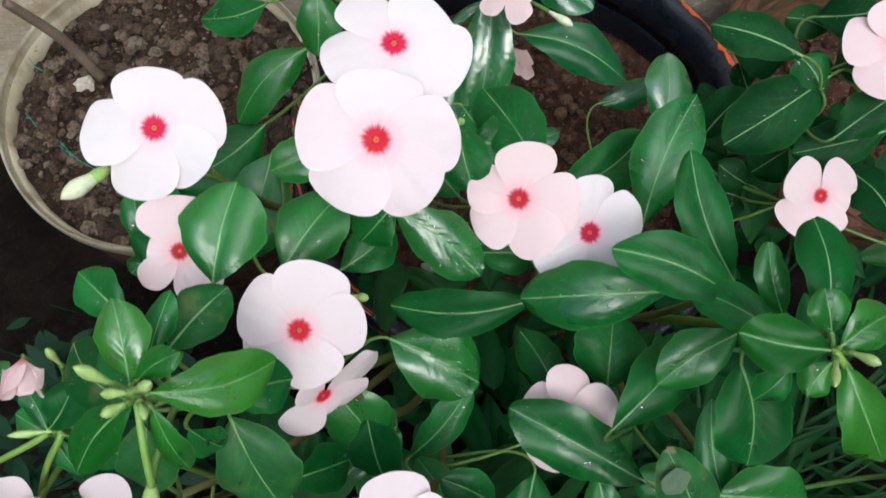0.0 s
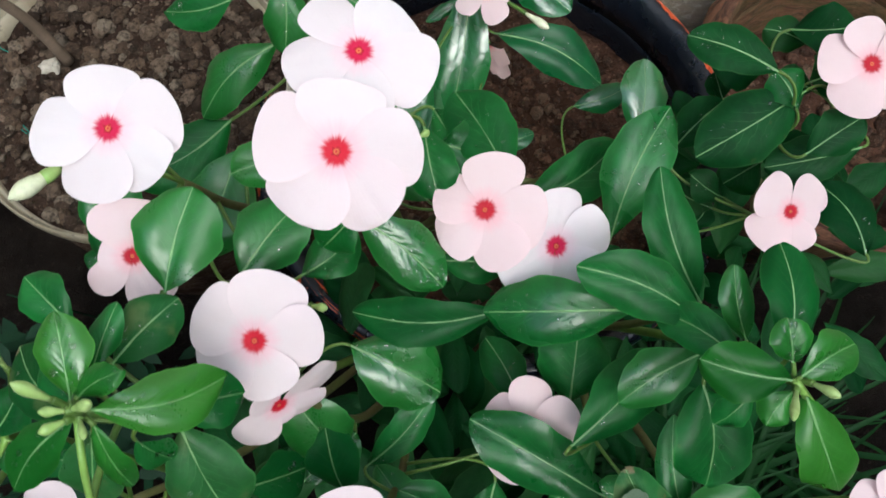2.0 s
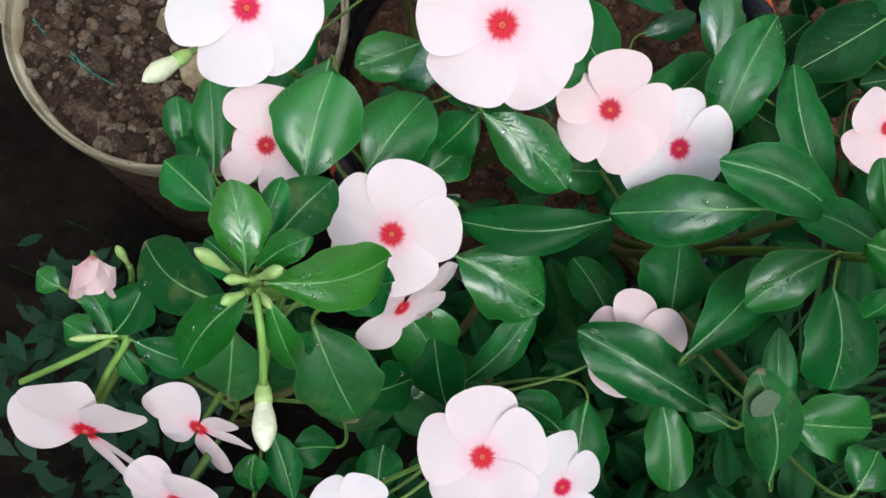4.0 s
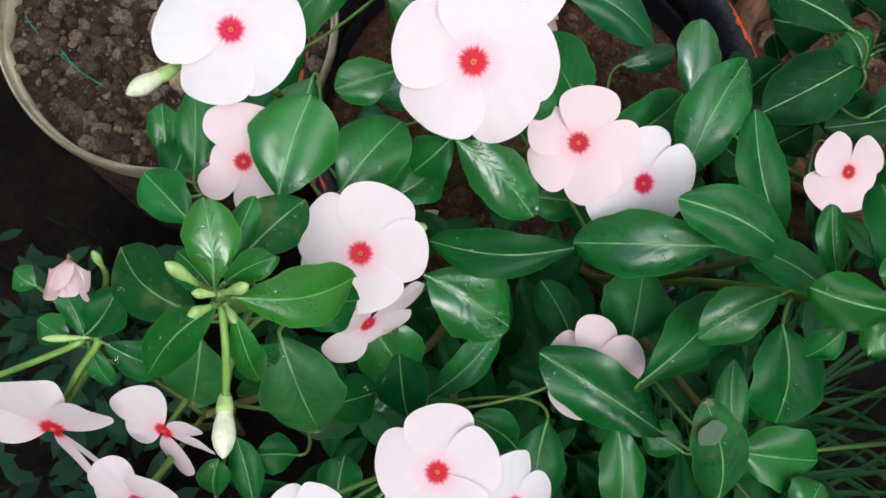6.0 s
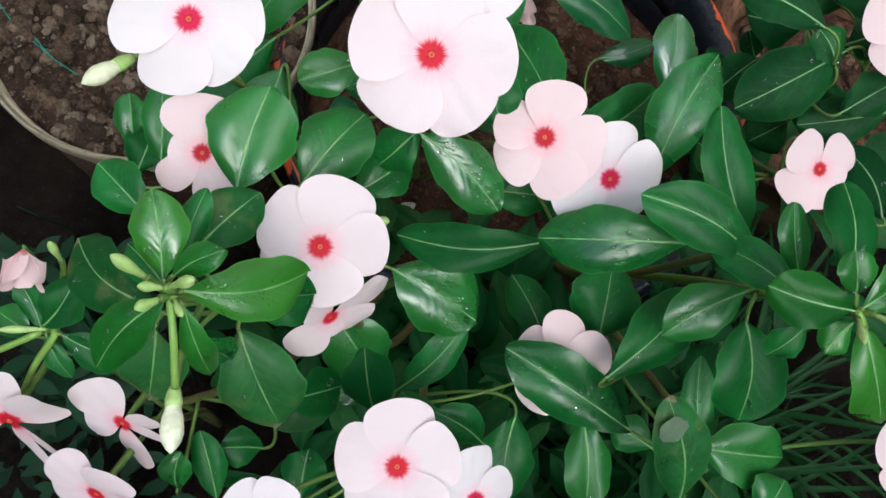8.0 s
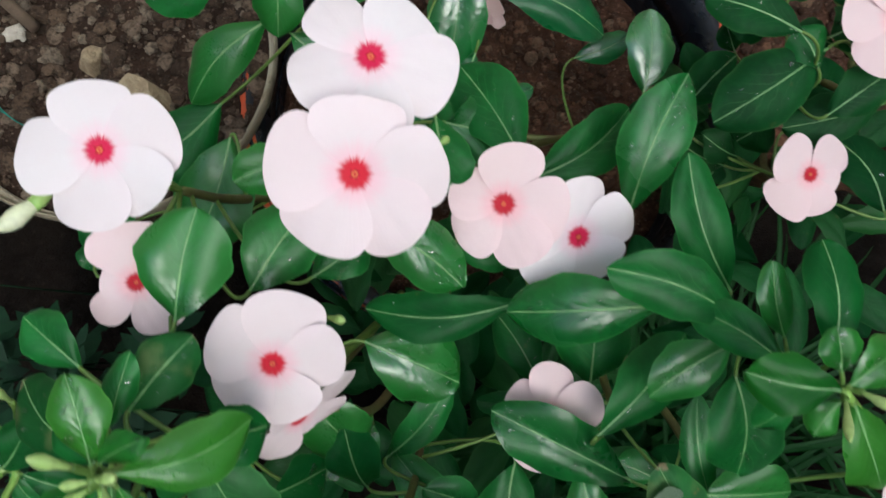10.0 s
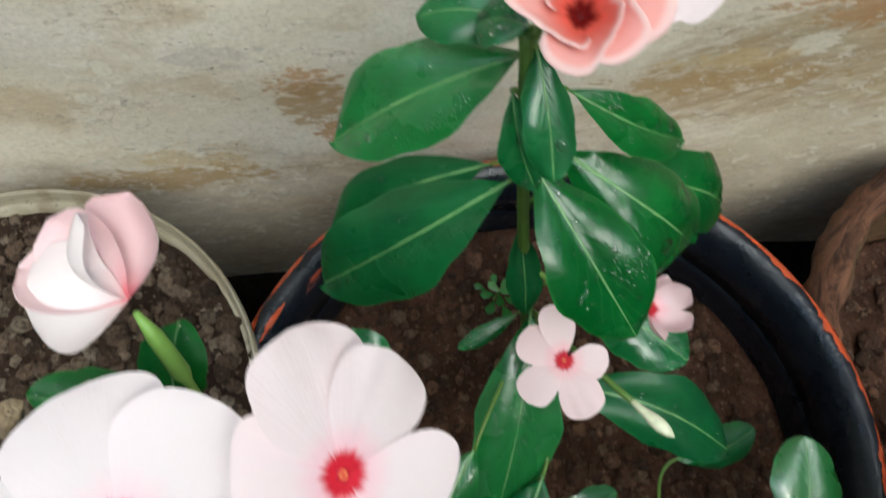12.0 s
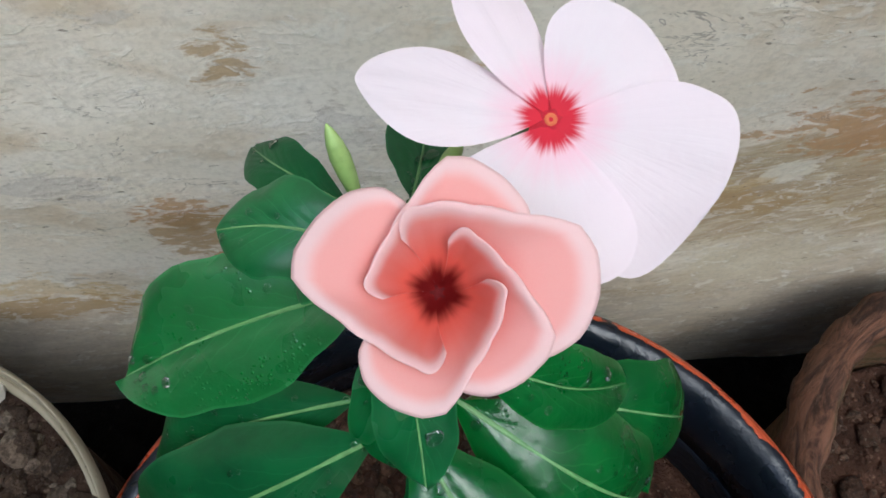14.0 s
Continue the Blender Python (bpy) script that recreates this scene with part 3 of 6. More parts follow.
def build_wall():
    wide, high, deep, nx, nz = 3.2, 2.2, 0.2, 260, 180
    verts = []
    for i in range(nz):
        for j in range(nx):
            x, z = -wide / 2 + wide * j / (nx - 1), -0.05 + high * i / (nz - 1)
            d = 0.006 * noise.noise((x * 5, z * 6, 1)) + 0.0016 * noise.noise((x * 20, z * 26, 2)) + 0.0006 * noise.noise((x * 70, z * 90, 3))
            verts.append((x, d, z))
    faces = grid_faces(nz, nx)
    b = len(verts)
    verts += [(-wide / 2, deep, -0.05), (wide / 2, deep, -0.05), (wide / 2, deep, high - 0.05), (-wide / 2, deep, high - 0.05)]
    faces += [(b + 1, b, b + 3, b + 2)]
    faces.append(tuple([b, b + 1] + [j for j in range(nx - 1, -1, -1)]))
    faces.append(tuple([b + 2, b + 3] + [nx * (nz - 1) + j for j in range(nx)]))
    faces.append(tuple([b + 3, b] + [i * nx for i in range(nz)]))
    faces.append(tuple([b + 1, b + 2] + [i * nx + nx - 1 for i in range(nz - 1, -1, -1)]))
    ob = new("wall_north", mesh_of("wall_north", verts, faces, M_WALL))
    ob.matrix_basis = pose(0, 0.437, 0, 0, 0, 5.0)
    tagged(ob, "grey-cream limewashed wall with ochre stains and flakes", "wall", kind="structure")


def build_sky_blocks():
    """Added, unseen walls behind and beside the plants, which block low sky light."""
    for name, x, y, wide, turn in (("wall_south", 0.0, -1.5, 3.6, 0), ("wall_east", 1.7, -0.55, 2.2, 90), ("wall_west", -1.7, -0.55, 2.2, 90)):
        bm = bmesh.new()
        bmesh.ops.create_cube(bm, size=1.0, matrix=Matrix.Translation((0, 0, 1.15)) @ Matrix.Diagonal((wide, 0.15, 2.4, 1)))
        bmesh.ops.bevel(bm, geom=bm.edges[:], offset=0.01, segments=2, affect="EDGES")
        me = bpy.data.meshes.new(name)
        bm.to_mesh(me)
        bm.free()
        me.materials.append(M_SKY_BLOCK)
        ob = new(name, me)
        ob.matrix_basis = pose(x, y, 0, 0, 0, turn)
        tagged(ob, "plain grey wall, added out of view to block low sky light", "wall", kind="structure")


build_ground()
build_wall()
build_sky_blocks()


# ---- pots and earth ----
def build_pots():
    # broad black pot
    h = POT_H
    body = [(0.105, 0.0), (0.118, 0.004), (0.142, 0.11), (0.1535, h - 0.036), (0.1535, h - 0.03), (0.1475, h - 0.034), (0.1472, h - 0.04), (0.140, 0.10), (0.115, 0.012)]
    rim = [(0.153, h - 0.036), (0.162, h - 0.034), (0.1675, h - 0.028), (0.1692, h - 0.012), (0.1682, h - 0.004), (0.1645, h), (0.160, h - 0.0005), (0.1555, h - 0.004), (0.1520, h - 0.010), (0.1497, h - 0.020), (0.1480, h - 0.034), (0.153, h - 0.035)]
    pot = thing("flower_pot", "broad black-painted clay pot, lip flaked to orange", "flower pot", at=(0.0555, 0.2573, 0.0))
    part("pot_body", lathe_mesh("pot_body", body, M_BLACK, 144, 0.012, 2.0), pot)
    part("pot_rim", lathe_mesh("pot_rim", rim, M_BLACK, 144, 0.012, 2.0, False), pot, "black lip flaked to orange clay")
    # cream pot
    h = 0.228
    body = [(0.07, 0.0), (0.076, 0.003), (0.095, 0.14), (0.1055, h - 0.021), (0.1075, h - 0.008), (0.1096, h - 0.009), (0.1082, h - 0.03), (0.091, 0.12), (0.073, 0.01)]
    rim = [(0.1057, h - 0.021), (0.110, h - 0.02), (0.1125, h - 0.012), (0.1128, h - 0.004), (0.1118, h), (0.1112, h + 0.0003), (0.1105, h - 0.003), (0.1099, h - 0.0085), (0.1075, h - 0.011)]
    pot = thing("flower_pot", "cream clay pot, stained, with a rounded rim", "flower pot", at=(-0.199, 0.2816, 0.0))
    part("pot_body", lathe_mesh("pot_body", body, M_BEIGE, 120, 0.008, 7.0), pot)
    part("pot_rim", lathe_mesh("pot_rim", rim, M_BEIGE, 120, 0.008, 7.0, False), pot)
    # brown pot
    h = 0.188
    body = [(0.085, 0.0), (0.09, 0.003), (0.105, 0.09), (0.113, 0.14), (0.1155, 0.15), (0.1095, 0.15), (0.1075, 0.14), (0.1025, 0.08), (0.084, 0.012)]
    rim = [(0.1158, 0.146), (0.122, 0.158), (0.128, 0.166), (0.1295, 0.173), (0.127, 0.181), (0.121, 0.188), (0.1165, 0.1902), (0.1125, 0.1885), (0.1098, 0.184), (0.1082, 0.17), (0.1092, 0.150)]
    pot = thing("flower_pot", "weathered brown pot with a broad wavy rim", "flower pot", at=(0.336, 0.322, 0.0))
    part("pot_body", lathe_mesh("pot_body", body, M_BROWN, 200, 0.05, 4.0, True, 0.035), pot)
    part("pot_rim", lathe_mesh("pot_rim", rim, M_BROWN, 200, 0.05, 4.0, False, 0.045), pot)


def soil_height(x, y, seed, rough, tilt):
    """Rise of a pot's uneven soil above its mean level."""
    return -tilt * x + rough * (0.007 * noise.noise((x * 18 + seed, y * 18, 0)) + 0.004 * noise.noise((x * 60, y * 60, seed)) + 0.002 * noise.noise((x * 150, y * 150, seed)))


def soil_top(cx, cy, radius, z, material, name, label, seed, rough=1.0, tilt=0.0):
    rings, sides = 26, 72
    verts = []
    for i in range(rings):
        for k in range(sides):
            w, q = 2 * math.pi * k / sides, radius * (i + 0.02) / (rings - 1)
            x, y = q * math.cos(w), q * math.sin(w)
            verts.append((x, y, soil_height(x, y, seed, rough, tilt)))
    for k in range(sides):
        w = 2 * math.pi * k / sides
        verts.append((radius * 0.9 * math.cos(w), radius * 0.9 * math.sin(w), -z + 0.02))
    faces = grid_faces(rings + 1, sides, True) + [tuple(range(sides))[::-1]]
    return thing(name, label, "soil", at=(cx, cy, z), mesh=mesh_of(name, verts, faces, material), kind="stuff")


def lump_data(centre, size, rng, flat=0.7, cuts=2, jagged=0.55):
    bm = bmesh.new()
    bmesh.ops.create_icosphere(bm, subdivisions=cuts, radius=1.0)
    s = Vector((size * rng.uniform(0.75, 1.3), size * rng.uniform(0.75, 1.3), size * flat * rng.uniform(0.8, 1.2)))
    o = rng.uniform(0, 50)
    turn = Euler((rng.uniform(0, 6), rng.uniform(0, 6), rng.uniform(0, 6))).to_matrix()
    verts = []
    for v in bm.verts:
        d = 1 + jagged * (0.45 * noise.noise(v.co * 1.3 + Vector((o, 0, 0))) + 0.42 * noise.noise(v.co * 2.9 + Vector((0, o, 0))))
        p = turn @ (v.co * d)
        verts.append(Vector((p.x * s.x, p.y * s.y, p.z * s.z)) + Vector(centre))
    faces = [tuple(v.index for v in f.verts) for f in bm.faces]
    bm.free()
    return verts, faces


def clods(name, label, soil, radius, count, sizes, material, seed, shape, single=0):
    """Crumbs on a pot's soil: the largest are parts of the soil, the small ones one heap."""
    rng = random.Random(seed)
    spots = []
    for _ in range(count):
        w, q = rng.uniform(0, 2 * math.pi), radius * math.sqrt(rng.random())
        spots.append((sizes[0] + (sizes[1] - sizes[0]) * rng.random() ** 5, q * math.cos(w), q * math.sin(w)))
    spots.sort(reverse=True)
    shapes = []
    for k in range(14 if single else 0):
        v, f = lump_data((0, 0, 0), 1.0, rng, cuts=3)
        shapes.append(mesh_of("clod", v, f, material))
    for size, x, y in spots[:single]:
        m = Matrix.Translation((x, y, size * rng.uniform(0.15, 0.45) + soil_height(x, y, *shape))) @ Euler((rng.uniform(-0.4, 0.4), rng.uniform(-0.4, 0.4), rng.uniform(0, 6.3))).to_matrix().to_4x4() @ Matrix.Scale(size, 4)
        part("clod", shapes[rng.randrange(14)], soil, m=m)
    verts, faces = [], []
    for size, x, y in spots[single:]:
        v, f = lump_data((x, y, size * rng.uniform(0.1, 0.6) + soil_height(x, y, *shape)), size, rng, cuts=1, jagged=0.9)
        b = len(verts)
        verts += v
        faces += [tuple(i + b for i in g) for g in f]
    thing(name, label, "gravel", at=soil.location, mesh=mesh_of(name, verts, faces, material, smooth=False), kind="stuff")


def stone(label, at, size, material, seed, flat=0.7):
    """A broken stone: a lump with flat faces knocked off it."""
    rng = random.Random(seed)
    verts, faces = lump_data((0, 0, 0), 1.0, rng, flat, 4, 0.45)
    for _ in range(9):
        d = Vector((rng.gauss(0, 1), rng.gauss(0, 1), rng.gauss(0.2, 0.8))).normalized()
        h = rng.uniform(0.45, 0.72) * (1 - 0.3 * abs(d.z))
        verts = [p - d * max(0.0, p.dot(d) - h) * 0.93 for p in verts]
    verts = [p * size * (1.15 + 0.05 * noise.noise(p * 5)) for p in verts]
    thing("stone", label, "stone", at=at, mesh=mesh_of("stone", verts, faces, material, smooth=False))


build_pots()
SOIL_BLACK, SOIL_BEIGE, SOIL_BROWN = 0.157, 0.2115, 0.10
soil_black = soil_top(0.0555, 0.2573, 0.1455, SOIL_BLACK, M_SOIL, "potting_soil", "damp red-brown soil in the black pot", 1.0)
soil_cream = soil_top(-0.199, 0.2816, 0.1090, SOIL_BEIGE, M_SOIL_GREY, "potting_soil", "grey-brown cloddy soil in the cream pot", 5.0, 1.3, -0.03)
soil_brown = soil_top(0.336, 0.322, 0.102, SOIL_BROWN, M_SOIL, "potting_soil", "dark crumbly soil in the brown pot", 9.0)
clods("soil_crumbs", "small red-brown crumbs on the soil", soil_black, 0.139, 5200, (0.0007, 0.0046), M_CRUMB, 3, (1.0, 1.0, 0.0), 200)
clods("soil_crumbs", "grey-brown crumbs on the cream pot's soil", soil_cream, 0.104, 2900, (0.0009, 0.0062), M_CLOD_ONE, 4, (5.0, 1.3, -0.03), 300)
clods("soil_crumbs", "small crumbs on the brown pot's soil", soil_brown, 0.095, 900, (0.0012, 0.0075), M_CRUMB, 5, (9.0, 1.0, 0.0), 90)


# ---- plants ----
PLANTS = {}
DROPS = []
LINES = {}


def plant(key, label, root, stems):
    """A plant with its main stems: each a line of points from the root to a tip."""
    ob = thing("periwinkle_plant", label, "plant", "flowering pot plants", at=(0, 0, 0))
    PLANTS[key] = ob
    LINES[key] = []
    for points in stems:
        line = smooth_line([root] + list(points), 7)
        LINES[key].append(line)
        n = len(line)
        tube("stem", line, [0.0030 - 0.0014 * i / n for i in range(n)], M_WOOD if len(LINES[key]) > 1 else M_STEM, ob)


def foothold(key, p, away=None):
    """The place on the plant's stems from which a shoot to p can best spring."""
    best = None
    for line in LINES[key]:
        for q in line:
            d = (q - p).length + 1.6 * max(0.0, q.z - p.z + 0.006) + (1.5 * max(0.0, (q - p).dot(away)) if away else 0.0)
            if best is None or d < best[0]:
                best = (d, q)
    return best[1]


def shoot_line(key, p, away):
    """A bent line from the stem to p, arriving along the direction away."""
    q = foothold(key, p, away)
    d = (p - q).length
    bend = p - away * 0.32 * d
    bend.z = max(bend.z, min(q.z, p.z) - 0.1 * d)
    return [q * (1 - k) ** 2 + bend * 2 * k * (1 - k) + p * k * k for k in [i / 11 for i in range(12)]]


def leaf_half_width(s):
    """Half width of a leaf at s of its length: widest past the middle, blunt at the tip, drawn out at the foot."""
    if s < 0.56:
        q = (0.56 - s) / 0.56
        return max(0.04, (1 - q ** 1.75) ** 0.95)
    q = (s - 0.56) / 0.44
    return max(0.03, (1 - q ** 2.0) ** 0.62)


def leaf(key, base, tip, width, roll=0.0, bend=0.06, fold=0.22, material=None, face=(0.0, -0.32, 1.0), rib=True, soaked=0, pool=0.0):
    rng = random.Random(int(abs(base[0] * 91 + base[1] * 37 + tip[0] * 53) * 1e5))
    base, tip = Vector(base), Vector(tip)
    axis = tip - base
    length = axis.length
    a = axis.normalized()
    up = Vector(face)
    up = (up - a * up.dot(a)).normalized()
    up.rotate(Matrix.Rotation(radians(roll), 3, a))
    side = a.cross(up)
    rows, cols = 27, 11
    ph, wav = rng.uniform(0, 6), rng.uniform(0.05, 0.13)
    curve = rng.uniform(-0.08, 0.08)
    fold, bend = fold * rng.uniform(0.7, 2.0), bend * rng.uniform(0.5, 1.8)
    verts, uvs, mids = [], [], []
    for i in range(rows):
        s = 0.5 - 0.5 * math.cos(math.pi * i / (rows - 1))
        h = leaf_half_width(s) * width / 2
        c = base + axis * s + up * (bend * length * math.sin(math.pi * s)) + side * (curve * length * math.sin(math.pi * s))
        mids.append((c, h))
        for j in range(cols):
            u = 2 * j / (cols - 1) - 1
            lift = h * (1.15 * fold * abs(u) - 0.46 * abs(u) ** 2.6)
            lift += wav * width * math.sin(7 * s + ph + (2.2 if u > 0 else 0)) * u * u
            lift += 0.012 * width * noise.noise((c.x * 130 + u * 2, c.y * 130, s * 4))
            verts.append(c + side * (u * h * (1 + 0.035 * math.sin(17 * s + ph + u) + 0.02 * math.sin(31 * s + 2 * ph))) + up * lift - base)
            uvs.append((u * 0.5 + 0.5, s))
    if rib:
        for _ in range(rng.choice((0, 2, 4, 7, 11, 17)) if width > 0.012 else 2):
            i, j = rng.randrange(3, rows - 5), rng.randrange(2, cols - 3)
            a0, a1, b0 = verts[i * cols + j], verts[i * cols + j + 1], verts[(i + 1) * cols + j]
            q, r = rng.random(), rng.random()
            at = a0 + (a1 - a0) * q + (b0 - a0) * r + base
            nn = (b0 - a0).cross(a1 - a0).normalized()
            DROPS.append((at, nn if nn.dot(up) > 0 else -nn, rng.uniform(0.00035, 0.00095) * (1 if rng.random() < 0.85 else 1.35)))
    for _ in range(soaked):
        i, j = min(rows - 6, max(2, int(rng.gauss(0.64, 0.16) * rows))), rng.randrange(2, cols - 3)
        a0, a1, b0 = verts[i * cols + j], verts[i * cols + j + 1], verts[(i + 1) * cols + j]
        at = a0 + (a1 - a0) * rng.random() + (b0 - a0) * rng.random() + base
        nn = (b0 - a0).cross(a1 - a0).normalized()
        DROPS.append((at, nn if nn.dot(up) > 0 else -nn, rng.uniform(0.0003, 0.0007) * rng.choice((1, 1, 1, 1, 1.3, 1.7))))
    if pool:
        k = int(0.56 * rows) * cols + cols // 2 + 2
        a0, a1, b0 = verts[k], verts[k + 1], verts[k + cols]
        nn = (b0 - a0).cross(a1 - a0).normalized()
        DROPS.append((a0 + base, nn if nn.dot(up) > 0 else -nn, pool))
    mat = material or (M_RAIN if soaked else M_LEAF)
    ob = part("leaf", mesh_of("leaf", verts, grid_faces(rows, cols), mat, uvs), PLANTS[key])
    ob.location = base
    if rib:
        w0 = min(0.00065, width * 0.028)
        v = []
        for i, (c, h) in enumerate(mids[:-1]):
            w = w0 * (1 - 0.75 * i / (rows - 1))
            o = c - base + up * (0.00018)
            for q, lift in ((-1, -0.0002), (0, w * 0.55), (1, -0.0002)):
                v.append(o + side * q * w + up * lift)
        part("midrib", mesh_of("midrib", v, grid_faces(rows - 1, 3), M_RIB), ob)
        line = [p - base for p in shoot_line(key, base, a)]
        tube("petiole", line, (0.0009, 0.0007), M_STEM, ob, 6)
    return ob


def lobe(q, notch, power=3.2):
    """How far a petal reaches at q of its half angle: a rounded lobe."""
    return notch + (1 - notch) * max(0.0, 1 - min(1.0, abs(q)) ** power) ** 0.55


def petal_width(s, blunt=2.4, widest=0.62):
    """Half width of a petal at s of its length, 1 at its widest: a narrow claw, a broad blade, a rounded or pointed end."""
    if s < widest:
        return math.sin(math.pi / 2 * s / widest) ** 0.92
    return max(0.0, 1 - ((s - widest) / (1 - widest)) ** blunt) ** (1 / min(blunt, 2.2))


def petal_mesh(material, reach, left, right, size, seed=0, cup=0.03, blunt=2.4, ripple=0.014, droop=0.11):
    """A petal along +y, its foot at the flower's throat. reach, size: metres; left, right: half widths as shares of reach."""
    rows, cols = 20, 21
    rng = random.Random(seed)
    ph, skew, notch = rng.uniform(0, 6), rng.uniform(-0.05, 0.05), rng.uniform(0.0, 0.035)
    widest, slant = rng.uniform(0.58, 0.66), rng.uniform(-0.05, 0.05)
    verts, uvs = [], []
    for i in range(rows):
        s = math.sin(math.pi / 2 * i / (rows - 1)) ** 1.06
        for j in range(cols):
            u = 2 * j / (cols - 1) - 1
            full = petal_width(s, blunt, widest)
            h = full * (left if u < 0 else right)
            h *= 1 + 0.025 * math.sin(9 * s + ph + (2 if u > 0 else 0)) * s
            x = u * h + skew * s * s
            y = 0.03 + 0.97 * s - notch * s ** 6 + full * (0.012 * s ** 3 * math.sin(7 * u + ph) - 0.03 * u * u * s ** 4 + slant * u * s ** 3)
            e = u * full
            z = -0.16 * e * s ** 0.8 * (1 - 0.35 * s) + cup * s * s - droop * s ** 3 - 0.06 * e * e * s * s
            z += ripple * math.sin(3.6 * e + 4 * s + ph) * s * s + 0.5 * ripple * full * math.sin(10 * e + ph) * s ** 3
            z -= 0.022 * math.exp(-(e / 0.12) ** 2) * s * (1 - s) + 0.0025 * math.sin(15 * u + 2 * ph) * s * (1 - s)
            verts.append((x * reach, y * reach, z * reach))
            uvs.append((0.5 + math.atan2(x, y) / 2.2, math.hypot(x, y) * reach / size))
    return mesh_of("petal", verts, grid_faces(rows, cols), material, uvs)


def ring_mesh(name, profile, material, sides=20, star=0.0):
    verts = []
    for r, z in profile:
        for k in range(sides):
            w = 2 * math.pi * k / sides
            q = r * (1 + star * math.cos(5 * w))
            verts.append((q * math.cos(w), q * math.sin(w), z))
    faces = grid_faces(len(profile), sides, True) + [tuple(range(len(verts) - sides, len(verts)))]
    return mesh_of(name, verts, faces, material)


PETAL_SORTS = {"white": M_PETAL, "broad": M_PETAL, "blush": M_BLUSH, "loose": M_BLUSH, "pink": M_PINK, "narrow": M_PINK}
EYE_MESH = ring_mesh("eye", [(0.125, -0.016), (0.09, -0.002), (0.055, 0.006), (0.042, 0.010)], M_EYE_RED, 20, 0.22)
THROAT_MESH = ring_mesh("throat", [(0.040, 0.008), (0.034, 0.015), (0.023, 0.017), (0.012, 0.009), (0.003, 0.006)], M_EYE, 12)


def flower(key, centre, normal, petals, kind="white", cupped=6.0, droop=0.11):
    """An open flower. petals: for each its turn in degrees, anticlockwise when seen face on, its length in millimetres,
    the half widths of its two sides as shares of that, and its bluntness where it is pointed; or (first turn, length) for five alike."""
    c, n = Vector(centre), Vector(normal).normalized()
    rng = random.Random(int(abs(c.x * 7919 + c.y * 104729) * 1e4))
    x = Vector((1, 0, 0))
    x = (x - n * x.dot(n)).normalized()
    y = n.cross(x)
    if len(petals) == 2:
        first, long = petals
        petals = [(first + 72 * k + rng.uniform(-5, 5), long * rng.uniform(0.9, 1.06), rng.uniform(0.43, 0.52), rng.uniform(0.43, 0.52)) for k in range(5)]
    size = sum(p[1] for p in petals) / len(petals) / 1000
    # calyx and tube behind the petals
    back = c - n * size * 0.85
    line = [p for p in shoot_line(key, back - n * 0.004, n)] + [back.lerp(c, 0.5), c - n * 0.0012]
    radii = [0.0010] * (len(line) - 3) + [0.0016, 0.0013, 0.0007]
    v, f = tube_data([p - c for p in line], radii, 7)
    head = part("flower", mesh_of("flower", v, f, M_STEM), PLANTS[key])
    head.location = c
    base = Matrix((x, y, n)).transposed().to_4x4()
    for turn, long, left, right, *shape in petals:
        blunt = shape[0] if shape else rng.uniform(2.4, 3.3)
        mesh = petal_mesh(PETAL_SORTS[kind], long / 1000, left, right, size, rng.random(), 0.03, blunt, 0.014, droop)
        part("petal", mesh, head, m=base @ pose(0, 0, 0, 0, 0, turn - 90) @ pose(0, 0, 0, cupped + rng.uniform(-2, 2), 0, 0))
    part("eye", EYE_MESH, head, "deep red eye", base @ Matrix.Scale(size, 4))
    part("throat", THROAT_MESH, head, "small yellow throat", base @ Matrix.Scale(size, 4))
    return head


def furled_petal(name, material, seed, span=1.0, bowl=0.44, flare=0.2, tall=1.0, spiral=0.3, notch=0.52):
    """A petal of unit length along +z that wraps round the axis, one edge inside its neighbour."""
    rows, cols = 17, 17
    rng = random.Random(seed)
    ph, grow = rng.uniform(0, 6), rng.uniform(0.88, 1.12)
    out = rng.uniform(0.5, 1.5)
    verts, uvs = [], []
    for i in range(rows):
        s = i / (rows - 1)
        for j in range(cols):
            u = -math.cos(math.pi * j / (cols - 1))
            w = u * span * (0.72 + 0.28 * s) + 0.38 * s
            r = 0.04 + bowl * (1 - (1 - s) ** 2.1) * (1 + 0.05 * u + spiral * u * s ** 2) + flare * out * s ** 5 * (1 - 0.5 * u * u)
            r += 0.02 * math.sin(4 * u + ph) * s
            z = grow * tall * s * (1 - (1 - lobe(u, notch)) * (0.3 + 0.7 * s) - 0.08 * u * s + 0.02 * math.sin(5 * u + ph))
            verts.append((r * math.sin(w), r * math.cos(w), z))
            uvs.append((u * 0.5 + 0.5, s))
    return mesh_of(name, verts, grid_faces(rows, cols), material, uvs)


FURLED = {
    "pink": [furled_petal("petal", M_OUT_PINK, 20 + i, 0.9, 0.42, 0.10, 0.95, 0.12, 0.4) for i in range(5)],
}


